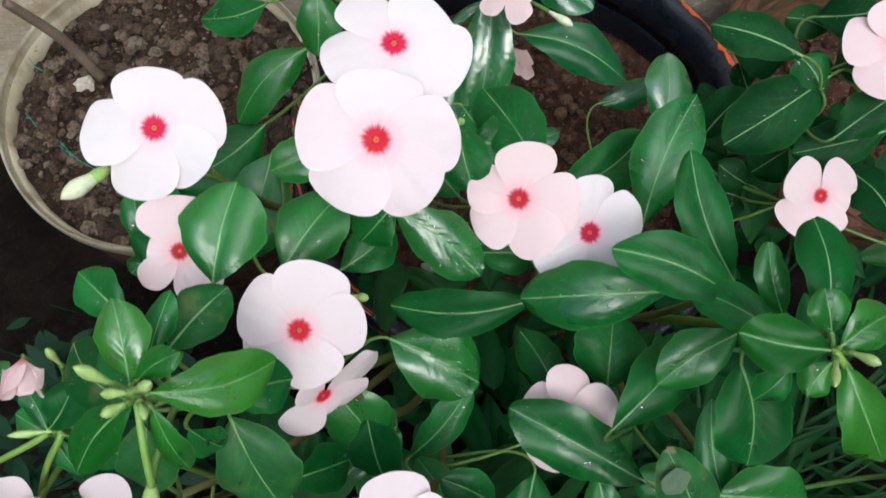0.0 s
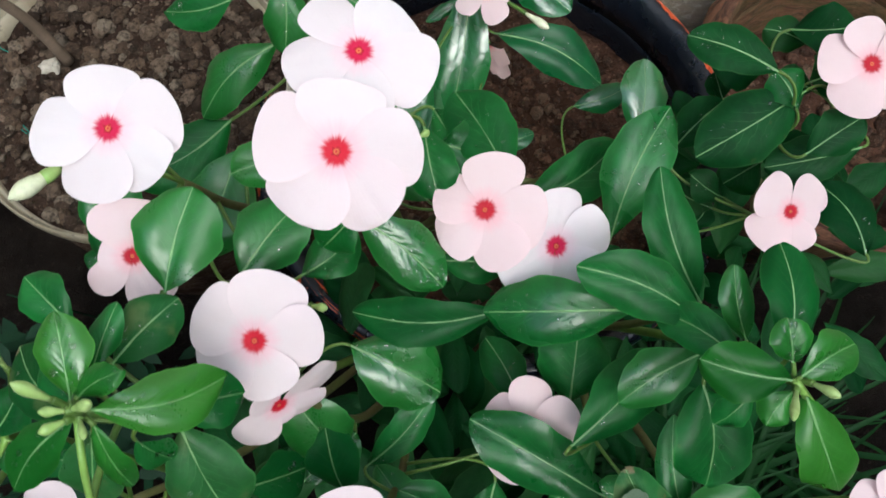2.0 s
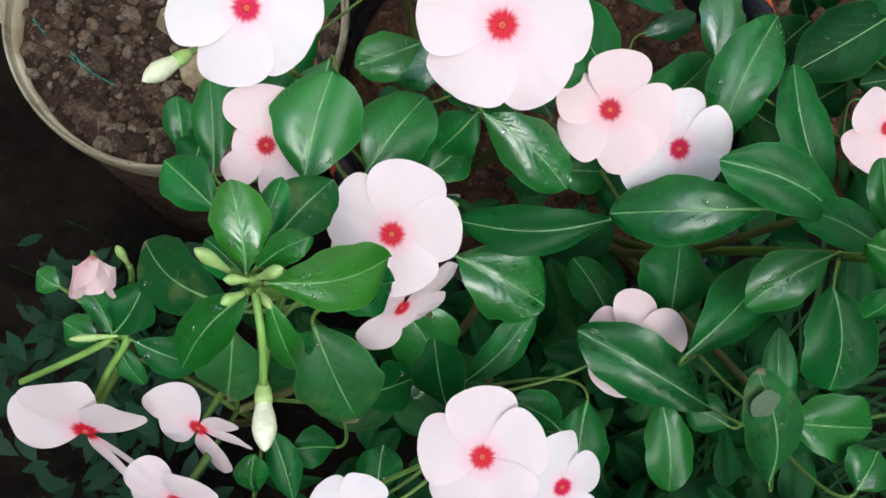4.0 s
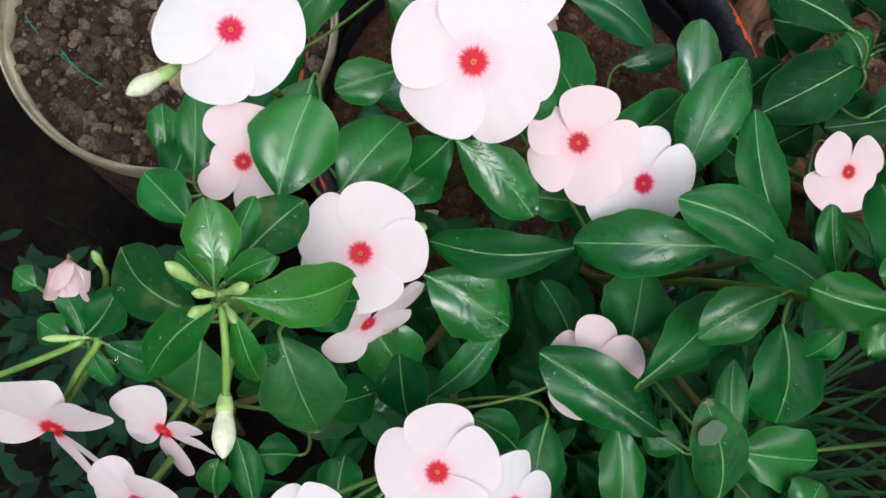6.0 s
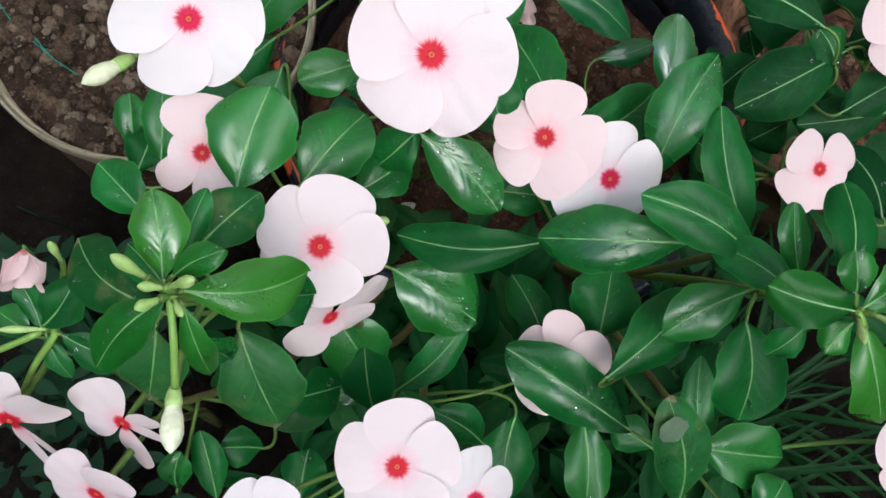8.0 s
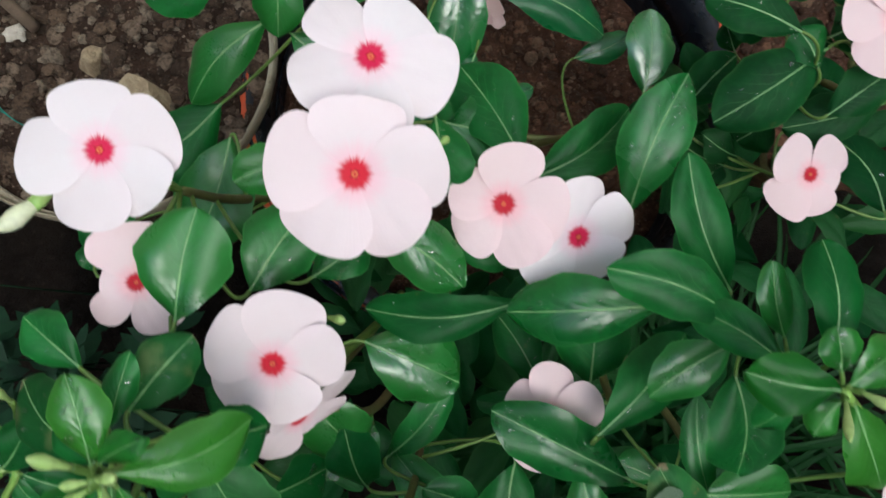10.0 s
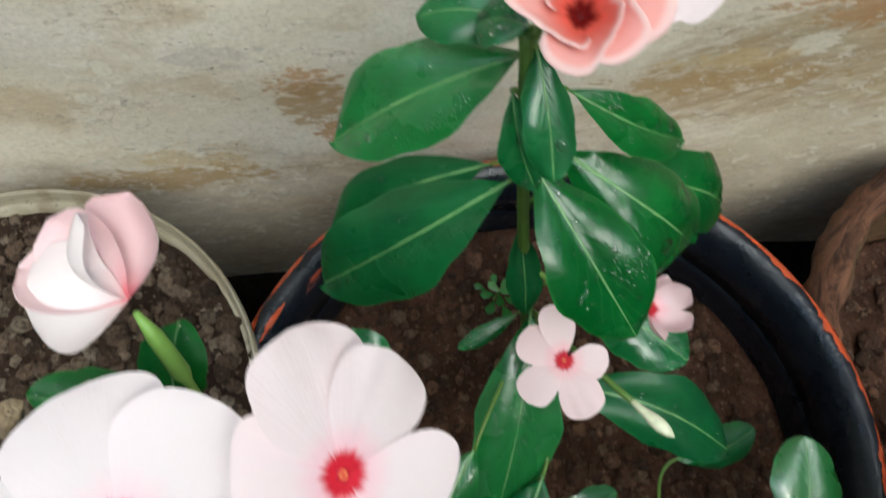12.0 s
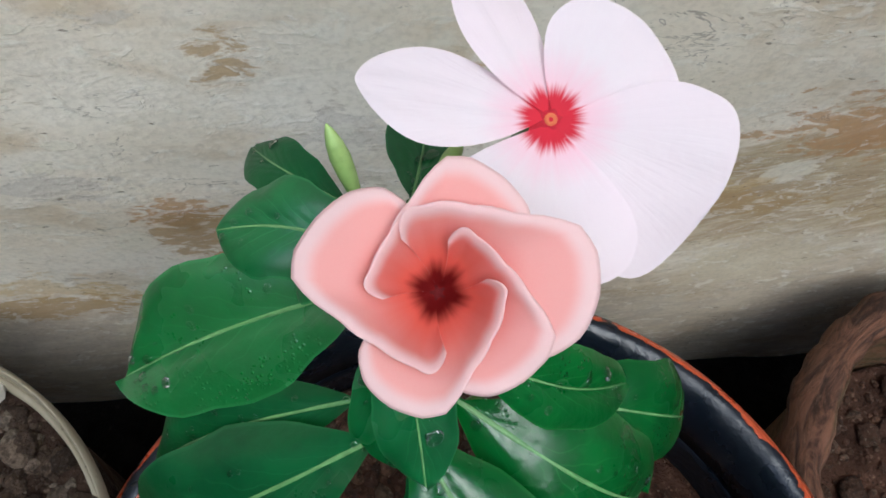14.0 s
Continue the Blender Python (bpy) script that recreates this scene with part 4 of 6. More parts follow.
def furled_flower(key, foot, axis, radius, first, kind="pink", open_out=1.0, petals=(0, 1, 2, 3, 4), tube_length=0.02, stem_way=None):
    """A flower that is just opening: petals wrapped round one another like a pinwheel."""
    c, n = Vector(foot), Vector(axis).normalized()
    x = Vector((1, 0, 0))
    x = (x - n * x.dot(n)).normalized()
    y = n.cross(x)
    way = Vector(stem_way).normalized() if stem_way else n
    line = [p for p in shoot_line(key, c - way * tube_length, way)] + [c - way * tube_length * 0.5, c - n * 0.0015]
    v, f = tube_data([p - c for p in line], [0.0011] * (len(line) - 3) + [0.0018, 0.0016, 0.0004], 7)
    head = part("flower", mesh_of("flower", v, f, M_STEM), PLANTS[key])
    head.location = c
    base = Matrix((x, y, n)).transposed().to_4x4()
    for k in petals:
        m = base @ pose(0, 0, 0, 0, 0, first + 72 * k) @ Matrix.Diagonal((radius * open_out, radius * open_out, radius, 1))
        part("petal", FURLED[kind][k], head, m=m)
    return head


PLUG_MESH = ring_mesh("throat", [(0.075, 0.035), (0.05, 0.022), (0.02, 0.012), (0.003, 0.008)], M_DARK_EYE, 20, 0.3)


def two_faced(name, rows, cols, point, inner, outer, thick):
    """A petal with a real thickness: its inner and outer faces have materials of their own."""
    verts, uvs = [], []
    for side in (0, 1):
        for i in range(rows):
            for j in range(cols):
                s, u = i / (rows - 1), -math.cos(math.pi * j / (cols - 1))
                p = Vector(point(s, u))
                if side:
                    e = 0.01
                    a = Vector(point(min(1, s + e), u)) - Vector(point(max(0, s - e), u))
                    b = Vector(point(s, min(1, u + e))) - Vector(point(s, max(-1, u - e)))
                    n = a.cross(b)
                    rim = min(1.0, 6 * (1 - s), 6 * (1 - abs(u)))
                    p = p - n.normalized() * thick * (0.25 + 0.75 * rim) if n.length > 1e-9 else p
                verts.append(p)
                uvs.append((u * 0.5 + 0.5, s))
    front = grid_faces(rows, cols)
    m = rows * cols
    faces = front + [tuple(i + m for i in reversed(f)) for f in front]
    edge = [(rows - 1) * cols + j for j in range(cols)]
    for line in (edge, [i * cols for i in range(rows)], [i * cols + cols - 1 for i in range(rows)]):
        faces += [(a, b, b + m, a + m) for a, b in zip(line, line[1:])]
    me = mesh_of(name, verts, faces, inner, uvs)
    me.materials.append(outer)
    me.polygons.foreach_set("material_index", [0] * len(front) + [1] * (len(faces) - len(front)))
    return me


def swirl_petal(seed, scale=1.0, high=0.5):
    """A salmon petal of a pinwheel. All five share a deep funnel and spread above it; each rim winds inwards along one edge,
    a nearly straight chord that lies over the next petal and turns up."""
    rng = random.Random(seed)
    ph = rng.uniform(0, 6)
    turns = (-66, -54, -40, -24, -8, 2, 9, 22, 47, 79, 104)
    rims = (0.54, 0.78, 0.90, 0.965, 1.0, 0.97, 0.86, 0.665, 0.54, 0.52, 0.56)

    def point(s, u):
        q = 0.5 + 0.5 * u
        d = -66 + 170 * q
        rim = scale * float(np.interp(d, turns, rims)) * (1 + 0.02 * math.sin(6 * u + ph)) * (1 - 0.3 * (max(0.0, q - 0.9) / 0.1) ** 2)
        r = 0.012 + (rim - 0.012) * s
        z = high * (1 - math.exp(-(r / 0.36) ** 1.5)) - 0.10 * max(0.0, r - 0.55)
        # the straight edge stands up and rolls over, showing its pale back
        inner = min(1.0, max(0.0, (q - 0.38) / 0.14))
        z += 0.05 * q * s * s + (0.08 * q + 0.11 * inner) * (max(0.0, s - 0.50) / 0.50) ** 2
        roll = max(0.0, s - 0.86) / 0.14
        z -= (0.03 + 0.03 * inner) * roll * roll
        w = radians(d * (0.84 + 0.16 * s))
        return (r * math.cos(w), r * math.sin(w), z)

    return two_faced("petal", 30, 49, point, M_SALMON, M_SALMON_OUT, 0.006)


def free_petal(head, tip, width, facing, inner, outer, cup=0.2, curl=0.1, blunt=2.4, seed=0):
    """A petal of a half-closed flower, from the flower's foot to tip (metres from the foot); facing: the way its hollow face looks."""
    t, n = Vector(tip), Vector(facing)
    long = t.length
    a = t.normalized()
    n = (n - a * n.dot(a)).normalized()
    side = a.cross(n)
    ph = random.Random(seed).uniform(0, 6)

    def point(s, u):
        h = width / 2 * max(0.05, petal_width(s, blunt, 0.60)) * (1 + 0.05 * math.sin(8 * s + ph + 2 * u))
        lift = cup * h * u * u - cup * 0.9 * long * math.sin(math.pi * s) * 0.3 + curl * long * s ** 4
        lift += 0.012 * long * math.sin(5 * u + 6 * s + ph) * s
        return tuple(a * (long * (s - 0.05 * u * u * s ** 4 * petal_width(s, blunt, 0.60))) + side * (u * h) + n * lift)

    return part("petal", two_faced("petal", 17, 15, point, inner, outer, 0.0003), head)


def shaped_flower(key, foot, axis, radius, towards, turns, meshes, tube_length=0.02, stem_way=None, throat=False):
    """A flower of ready petals set round an axis; towards fixes the direction from which turns are counted."""
    c, n = Vector(foot), Vector(axis).normalized()
    x = Vector(towards)
    x = (x - n * x.dot(n)).normalized()
    y = n.cross(x)
    way = Vector(stem_way).normalized() if stem_way else n
    line = [p for p in shoot_line(key, c - way * tube_length, way)] + [c - way * tube_length * 0.5, c - n * 0.003]
    v, f = tube_data([p - c for p in line], [0.0011] * (len(line) - 3) + [0.0021, 0.0019, 0.0006], 9)
    head = part("flower", mesh_of("flower", v, f, M_STALK), PLANTS[key])
    head.location = c
    base = Matrix((x, y, n)).transposed().to_4x4()
    if throat:
        part("throat", PLUG_MESH, head, "dark red throat", base @ Matrix.Scale(radius, 4))
    for turn, mesh in zip(turns, meshes):
        part("petal", mesh, head, m=base @ pose(0, 0, 0, 0, 0, turn) @ Matrix.Scale(radius, 4))
    return head


def bud(key, foot, tip, thick, label="", material=None):
    a, b = Vector(foot), Vector(tip)
    axis = b - a
    line = [a + axis * s for s in (0, 0.12, 0.3, 0.5, 0.68, 0.82, 0.93, 1.0)]
    radii = [thick * q for q in (0.35, 0.5, 0.62, 0.9, 1.0, 0.8, 0.45, 0.08)]
    stalk = shoot_line(key, a, axis.normalized())
    v, f = tube_data(line, radii, 10)
    ob = part("bud", mesh_of("bud", v, f, material or M_BUD), PLANTS[key], label)
    tube("bud_stalk", stalk, (0.0011, 0.0012), M_STEM, ob, 6)
    if label:
        tube("calyx", [a + axis * k for k in (-0.02, 0.08, 0.2, 0.32)], [thick * k for k in (0.42, 0.62, 0.74, 0.7)], M_BUD, ob, 10, "light green calyx")


def stalk(key, points, thick):
    """A stout green flower stalk of its own, grown from the stems."""
    line = smooth_line([foothold(key, Vector(points[0]))] + list(points), 6)
    tube("flower_stalk", line, [thick / 2] * len(line), M_STALK, PLANTS[key], 9)


# stems
plant("A", "tall periwinkle plant with large wet leaves in the black pot", (0.0420, 0.2900, 0.1400), [[(0.0380, 0.3000, 0.2500), (0.0200, 0.3250, 0.3800), (0.0076, 0.3266, 0.4750)], [(0.0450, 0.2850, 0.2000), (0.0305, 0.3077, 0.3200)], [(0.0500, 0.2600, 0.1900), (0.0459, 0.2290, 0.2220), (0.0970, 0.2160, 0.2320), (0.1629, 0.2184, 0.2580), (0.2037, 0.2247, 0.2800)]])
plant("B", "bushy periwinkle plant with white flowers in the black pot", (-0.0050, 0.2050, 0.1400), [[(-0.0120, 0.1900, 0.2500), (-0.0150, 0.1700, 0.3800), (-0.0180, 0.1500, 0.4600)], [(-0.0300, 0.2150, 0.2500), (-0.0500, 0.2250, 0.3600), (-0.0500, 0.2300, 0.4300)], [(0.0100, 0.1800, 0.2500), (0.0200, 0.1500, 0.3600), (0.0350, 0.1150, 0.4000)], [(-0.0400, 0.1800, 0.2500), (-0.0750, 0.1400, 0.3800), (-0.0850, 0.1250, 0.4500)], [(0.0400, 0.2000, 0.2200), (0.0800, 0.1900, 0.3100), (0.1000, 0.1650, 0.3600)]])
plant("C", "sprawling periwinkle plant with pale pink flowers and buds", (-0.0050, 0.1350, 0.1400), [[(-0.0200, 0.1000, 0.2500), (-0.0500, 0.0600, 0.3800), (-0.0836, 0.0319, 0.5180)], [(0.0000, 0.0900, 0.2500), (-0.0200, 0.0500, 0.3400), (-0.0400, 0.0500, 0.4200)], [(0.0000, 0.0800, 0.2300), (0.0000, 0.0300, 0.3100), (-0.0100, 0.0000, 0.3900)], [(-0.0300, 0.0900, 0.2400), (-0.0750, 0.0350, 0.3300), (-0.1100, 0.0100, 0.3850)]])
plant("D", "leafy periwinkle plant leaning over the black pot", (0.1000, 0.1600, 0.1400), [[(0.1100, 0.1200, 0.2500), (0.1200, 0.0850, 0.3800), (0.1193, 0.0490, 0.4980)], [(0.1000, 0.1100, 0.2400), (0.0900, 0.0600, 0.3300), (0.0850, 0.0400, 0.3700)], [(0.0900, 0.1200, 0.2400), (0.1050, 0.1000, 0.3300), (0.1064, 0.0827, 0.4400)], [(0.1150, 0.0900, 0.2400), (0.1300, 0.0300, 0.3200), (0.1200, 0.0050, 0.3600)]])
plant("E", "periwinkle plant with small pink flowers in the brown pot", (0.3000, 0.2900, 0.0900), [[(0.2600, 0.2700, 0.2200), (0.2100, 0.2200, 0.3200), (0.1800, 0.1900, 0.3700)], [(0.2500, 0.2500, 0.2000), (0.2000, 0.1800, 0.2900), (0.1850, 0.1550, 0.3450)], [(0.2600, 0.2500, 0.2400), (0.2300, 0.2080, 0.3300), (0.2120, 0.2080, 0.3700)]])
plant("G", "small periwinkle plant with budding shoots", (-0.1500, 0.0200, -0.0050), [[(-0.1550, 0.0300, 0.2000), (-0.1550, 0.0350, 0.3400), (-0.1478, 0.0322, 0.4300)], [(-0.1300, 0.0200, 0.1800), (-0.1200, 0.0100, 0.3000), (-0.1150, 0.0050, 0.3800)]])
# front whorl
leaf("C", (-0.0799, 0.0329, 0.5220), (-0.0499, 0.0452, 0.5030), 0.0176, material=M_YOUNG)
leaf("C", (-0.0855, 0.0353, 0.5220), (-0.0900, 0.0572, 0.5300), 0.0150, material=M_YOUNG)
leaf("C", (-0.0819, 0.0359, 0.5260), (-0.0683, 0.0417, 0.5350), 0.0086, material=M_YOUNG)
leaf("C", (-0.0840, 0.0306, 0.5220), (-0.1025, 0.0128, 0.5080), 0.0136, material=M_YOUNG)
leaf("C", (-0.0801, 0.0294, 0.5180), (-0.0743, 0.0145, 0.4970), 0.0094, material=M_YOUNG)
leaf("C", (-0.1015, 0.0614, 0.4900), (-0.1184, 0.0765, 0.4900), 0.0160)
leaf("C", (-0.0849, 0.0440, 0.5120), (-0.0793, 0.0637, 0.5150), 0.0090)
leaf("C", (-0.0838, 0.0484, 0.5000), (-0.0668, 0.0688, 0.5000), 0.0172, material=M_OLD)
leaf("C", (-0.0684, 0.0365, 0.4900), (-0.0489, 0.0434, 0.4800), 0.0185)
leaf("C", (-0.0750, 0.0341, 0.4520), (-0.0599, 0.0048, 0.4240), 0.0308, material=M_OLD)
leaf("C", (-0.0994, 0.0359, 0.4750), (-0.1316, 0.0601, 0.4570), 0.0221, material=M_OLD)
leaf("C", (-0.0975, 0.0311, 0.4720), (-0.1017, 0.0103, 0.4500), 0.0215, material=M_OLD)
leaf("G", (-0.1371, 0.0293, 0.4400), (-0.1158, 0.0227, 0.4300), 0.0146)
leaf("G", (-0.1443, 0.0312, 0.4400), (-0.1526, 0.0458, 0.4450), 0.0104)
leaf("G", (-0.1435, 0.0318, 0.4400), (-0.1326, 0.0464, 0.4500), 0.0159)
leaf("G", (-0.1458, 0.0302, 0.4300), (-0.1375, 0.0165, 0.4200), 0.0088)
leaf("G", (-0.1622, 0.0337, 0.4000), (-0.1770, 0.0417, 0.4000), 0.0136)
leaf("C", (-0.0612, 0.0156, 0.4000), (-0.0405, 0.0248, 0.3800), 0.0211)
leaf("C", (-0.0530, -0.0217, 0.3700), (-0.0513, -0.0018, 0.3750), 0.0192)
leaf("C", (-0.0871, -0.0251, 0.3700), (-0.0963, 0.0022, 0.3800), 0.0142)
leaf("C", (-0.1018, -0.0213, 0.3800), (-0.1007, -0.0068, 0.3900), 0.0133)
leaf("C", (-0.0716, -0.0028, 0.3600), (-0.0898, -0.0044, 0.3700), 0.0172)
bud("C", (-0.0816, 0.0090, 0.5070), (-0.0791, -0.0081, 0.5120), 0.0033, "cream bud with a green foot", material=M_BUD_PALE)
# flowers and leaves of the front
leaf("C", (-0.0235, 0.0755, 0.3900), (0.0160, 0.0581, 0.3780), 0.0345, soaked=22)
leaf("C", (-0.0236, 0.0288, 0.3700), (-0.0458, 0.0518, 0.4000), 0.0297)
leaf("C", (-0.0239, 0.0147, 0.3600), (-0.0320, 0.0406, 0.3920), 0.0227)
leaf("C", (-0.0161, 0.0269, 0.3550), (0.0128, 0.0581, 0.3700), 0.0170)
leaf("C", (0.0226, 0.0053, 0.3750), (-0.0005, 0.0161, 0.3930), 0.0182)
leaf("C", (0.0448, 0.0225, 0.3300), (0.0427, -0.0180, 0.3200), 0.0292)
leaf("C", (0.0580, 0.0586, 0.3300), (0.0394, 0.0923, 0.3300), 0.0216)
leaf("C", (0.0161, -0.0169, 0.3300), (-0.0123, 0.0283, 0.3400), 0.0216)
leaf("B", (0.0395, 0.0883, 0.4100), (-0.0228, 0.0881, 0.4000), 0.0211)
flower("C", (-0.0498, 0.0626, 0.4660), (0.0497, -0.4015, 0.9145), [(78, 25.2, 0.49, 0.56), (7, 24.0, 0.46, 0.47), (289, 21.0, 0.55, 0.50), (218, 20.5, 0.60, 0.52), (155, 23.2, 0.48, 0.59)], "blush")
flower("C", (-0.0457, 0.0453, 0.4300), (0.6060, -0.6924, 0.3917), [(22, 27.0, 0.36, 0.38), (331, 20.4, 0.42, 0.40), (275, 12.0, 0.45, 0.40), (220, 20.0, 0.48, 0.55), (122, 15.0, 0.52, 0.48)], "loose")
flower("C", (-0.0164, -0.0070, 0.4340), (-0.0648, -0.2685, 0.9611), [(94, 25.0, 0.50, 0.50), (26, 23.0, 0.50, 0.60), (307, 23.0, 0.50, 0.48), (241, 23.5, 0.50, 0.48), (177, 23.0, 0.46, 0.58)], "blush")
flower("C", (0.0140, -0.0167, 0.4200), (0.2655, -0.4266, 0.8646), [(100, 22.5, 0.42, 0.36), (26, 16.5, 0.60, 0.52), (290, 18.0, 0.58, 0.55), (212, 20.3, 0.55, 0.52), (150, 22.0, 0.44, 0.44)], "white")
flower("C", (-0.1561, -0.0004, 0.4200), (-0.1479, -0.8382, 0.5249), [(103, 29.0, 0.46, 0.40), (44, 28.5, 0.36, 0.34), (308, 27.0, 0.22, 0.20, 1.8), (287, 29.9, 0.22, 0.20, 1.8), (180, 28.6, 0.42, 0.46)], "loose", 2.0, 0.03)
flower("C", (-0.1169, 0.0015, 0.4200), (-0.3055, -0.7676, 0.5635), [(128, 22.0, 0.58, 0.50), (28, 18.4, 0.32, 0.24), (352, 21.5, 0.28, 0.20, 1.8), (290, 23.1, 0.32, 0.36), (200, 17.0, 0.40, 0.42)], "loose", 2.0, 0.03)
flower("C", (-0.1218, -0.0236, 0.4200), (-0.3289, -0.7559, 0.5661), (130, 21.5), "loose")
flower("C", (-0.0602, -0.0273, 0.4500), (-0.0648, -0.2685, 0.9611), (65, 15.0), "white")
furled_flower("G", (-0.1464, 0.0534, 0.4620), (0.1919, -0.9779, 0.0830), 0.0133, 40, "pink", open_out=0.9, tube_length=0.008, stem_way=(0, 0.2, 1))
# middle
leaf("B", (-0.0779, 0.0755, 0.4780), (-0.0698, 0.1091, 0.4880), 0.0295)
leaf("B", (-0.0598, 0.0884, 0.4520), (-0.0395, 0.1173, 0.4550), 0.0267)
leaf("B", (-0.0422, 0.0981, 0.4200), (-0.0211, 0.1179, 0.4200), 0.0207)
leaf("B", (-0.0195, 0.1170, 0.4450), (-0.0330, 0.1073, 0.4300), 0.0195)
leaf("B", (-0.0186, 0.1120, 0.4550), (0.0144, 0.0903, 0.4380), 0.0228, soaked=22)
leaf("B", (0.0136, 0.1119, 0.4000), (0.0431, 0.1116, 0.4000), 0.0194)
leaf("B", (-0.0422, 0.1346, 0.4620), (-0.0647, 0.1253, 0.4600), 0.0179)
leaf("B", (0.0054, 0.1505, 0.4520), (0.0120, 0.1231, 0.4450), 0.0212)
leaf("B", (-0.0627, 0.2091, 0.4100), (-0.0988, 0.1826, 0.3850), 0.0232)
leaf("B", (-0.0533, 0.2140, 0.4500), (-0.0544, 0.1922, 0.4300), 0.0199)
leaf("B", (-0.0723, 0.2059, 0.4500), (-0.1036, 0.2044, 0.4400), 0.0163)
leaf("B", (-0.0430, 0.2101, 0.4600), (-0.0170, 0.1998, 0.4500), 0.0198)
leaf("B", (-0.0510, 0.1989, 0.4200), (-0.0251, 0.1853, 0.4100), 0.0200)
leaf("B", (-0.0182, 0.2040, 0.4200), (-0.0011, 0.1870, 0.4000), 0.0161)
leaf("B", (-0.0184, 0.2028, 0.4300), (-0.0085, 0.2089, 0.4400), 0.0102)
leaf("B", (-0.0815, 0.1669, 0.3850), (-0.1006, 0.1182, 0.3700), 0.0364)
leaf("B", (-0.0869, 0.1845, 0.3800), (-0.1306, 0.1517, 0.3800), 0.0328)
leaf("B", (-0.1486, 0.1299, 0.3600), (-0.1518, 0.1528, 0.3700), 0.0166)
leaf("B", (-0.1421, 0.1152, 0.3700), (-0.1389, 0.1352, 0.3700), 0.0217)
leaf("B", (-0.0736, 0.2555, 0.4400), (-0.0997, 0.2515, 0.4450), 0.0136)
leaf("B", (-0.0674, 0.2489, 0.4400), (-0.0661, 0.2663, 0.4550), 0.0158)
leaf("B", (-0.0213, 0.2560, 0.3860), (-0.0322, 0.2790, 0.4000), 0.0205, material=M_DEEP)
leaf("B", (0.0120, 0.1673, 0.4000), (0.0403, 0.1677, 0.3900), 0.0316)
leaf("B", (0.0098, 0.1885, 0.3900), (0.0321, 0.1604, 0.3900), 0.0241)
leaf("B", (0.0906, 0.1267, 0.3900), (0.1155, 0.1838, 0.4110), 0.0290, soaked=22)
leaf("B", (0.0516, 0.1498, 0.3700), (0.1009, 0.1843, 0.3700), 0.0264)
leaf("B", (0.0444, 0.1502, 0.4000), (0.0193, 0.1954, 0.3950), 0.0314)
flower("B", (-0.0965, 0.1247, 0.4970), (0.0499, -0.3085, 0.9499), [(98, 21.0, 0.56, 0.55), (18, 24.3, 0.50, 0.52), (320, 23.4, 0.46, 0.46), (262, 25.0, 0.45, 0.50), (187, 25.0, 0.44, 0.48)], "white")
flower("B", (-0.0156, 0.1446, 0.5170), (0.0654, -0.0770, 0.9949), [(130, 23.0, 0.42, 0.38), (52, 20.5, 0.52, 0.62), (343, 25.9, 0.44, 0.47), (266, 25.5, 0.52, 0.46), (198, 24.5, 0.48, 0.38)], "white")
flower("B", (-0.0202, 0.1094, 0.5200), (0.0000, -0.3837, 0.9234), [(86, 21.5, 0.60, 0.62), (6, 25.8, 0.46, 0.44), (306, 25.3, 0.48, 0.46), (243, 24.8, 0.48, 0.56), (172, 25.1, 0.46, 0.60)], "blush")
flower("B", (0.0295, 0.1191, 0.4465), (-0.0994, -0.3542, 0.9299), [(85, 22.5, 0.48, 0.58), (357, 24.8, 0.44, 0.58), (292, 25.0, 0.46, 0.42), (219, 22.0, 0.50, 0.44), (170, 20.7, 0.40, 0.54)], "pink")
flower("B", (0.0581, 0.1083, 0.4375), (0.1467, -0.4417, 0.8851), [(86, 23.6, 0.46, 0.38), (24, 23.1, 0.47, 0.48), (311, 20.0, 0.55, 0.56), (220, 26.3, 0.40, 0.34), (157, 23.2, 0.60, 0.52)], "white")
flower("B", (-0.0911, 0.0885, 0.4750), (0.2661, -0.3972, 0.8783), [(96, 19.9, 0.64, 0.54), (13, 17.1, 0.55, 0.54), (296, 19.3, 0.50, 0.40), (222, 17.4, 0.32, 0.34), (182, 11.0, 0.42, 0.50)], "narrow")
flower("B", (-0.0640, 0.2235, 0.4835), (0.0199, -0.1109, 0.9936), [(121, 25.4, 0.48, 0.62), (55, 26.0, 0.46, 0.62), (321, 25.4, 0.60, 0.44), (268, 26.0, 0.44, 0.46), (194, 24.0, 0.52, 0.58)], "broad")
flower("B", (-0.0278, 0.2321, 0.4870), (0.5451, -0.2223, 0.8084), [(110, 26.2, 0.46, 0.46), (69, 22.6, 0.42, 0.54), (328, 21.5, 0.70, 0.60), (256, 24.4, 0.48, 0.50), (189, 19.5, 0.66, 0.66)], "blush")
half_closed = shaped_flower("B", (-0.0718, 0.2662, 0.4715), (-0.45, 0.75, 0.35), 0.02, (1, 0, 0), (), (), stem_way=(-0.35, 0.5, 0.6))
free_petal(half_closed, (-0.0190, -0.0012, 0.0035), 0.0225, (-0.25, 0.45, -0.85), M_OUT_WHITE, M_OUT_WHITE, 0.50, 0.08, 2.6, 1)
free_petal(half_closed, (-0.0150, 0.0135, 0.0070), 0.0175, (0.15, -0.75, 0.65), M_OUT_PINK, M_OUT_PINK, 0.45, -0.05, 2.6, 2)
free_petal(half_closed, (0.0020, 0.0190, 0.0080), 0.0235, (-0.60, -0.20, 0.75), M_OUT_PINK, M_OUT_PINK, 0.45, 0.08, 2.8, 3)
free_petal(half_closed, (-0.0080, 0.0105, 0.0155), 0.0085, (0.75, -0.20, -0.45), M_OUT_WHITE, M_OUT_WHITE, 0.9, 0.12, 2.2, 4)
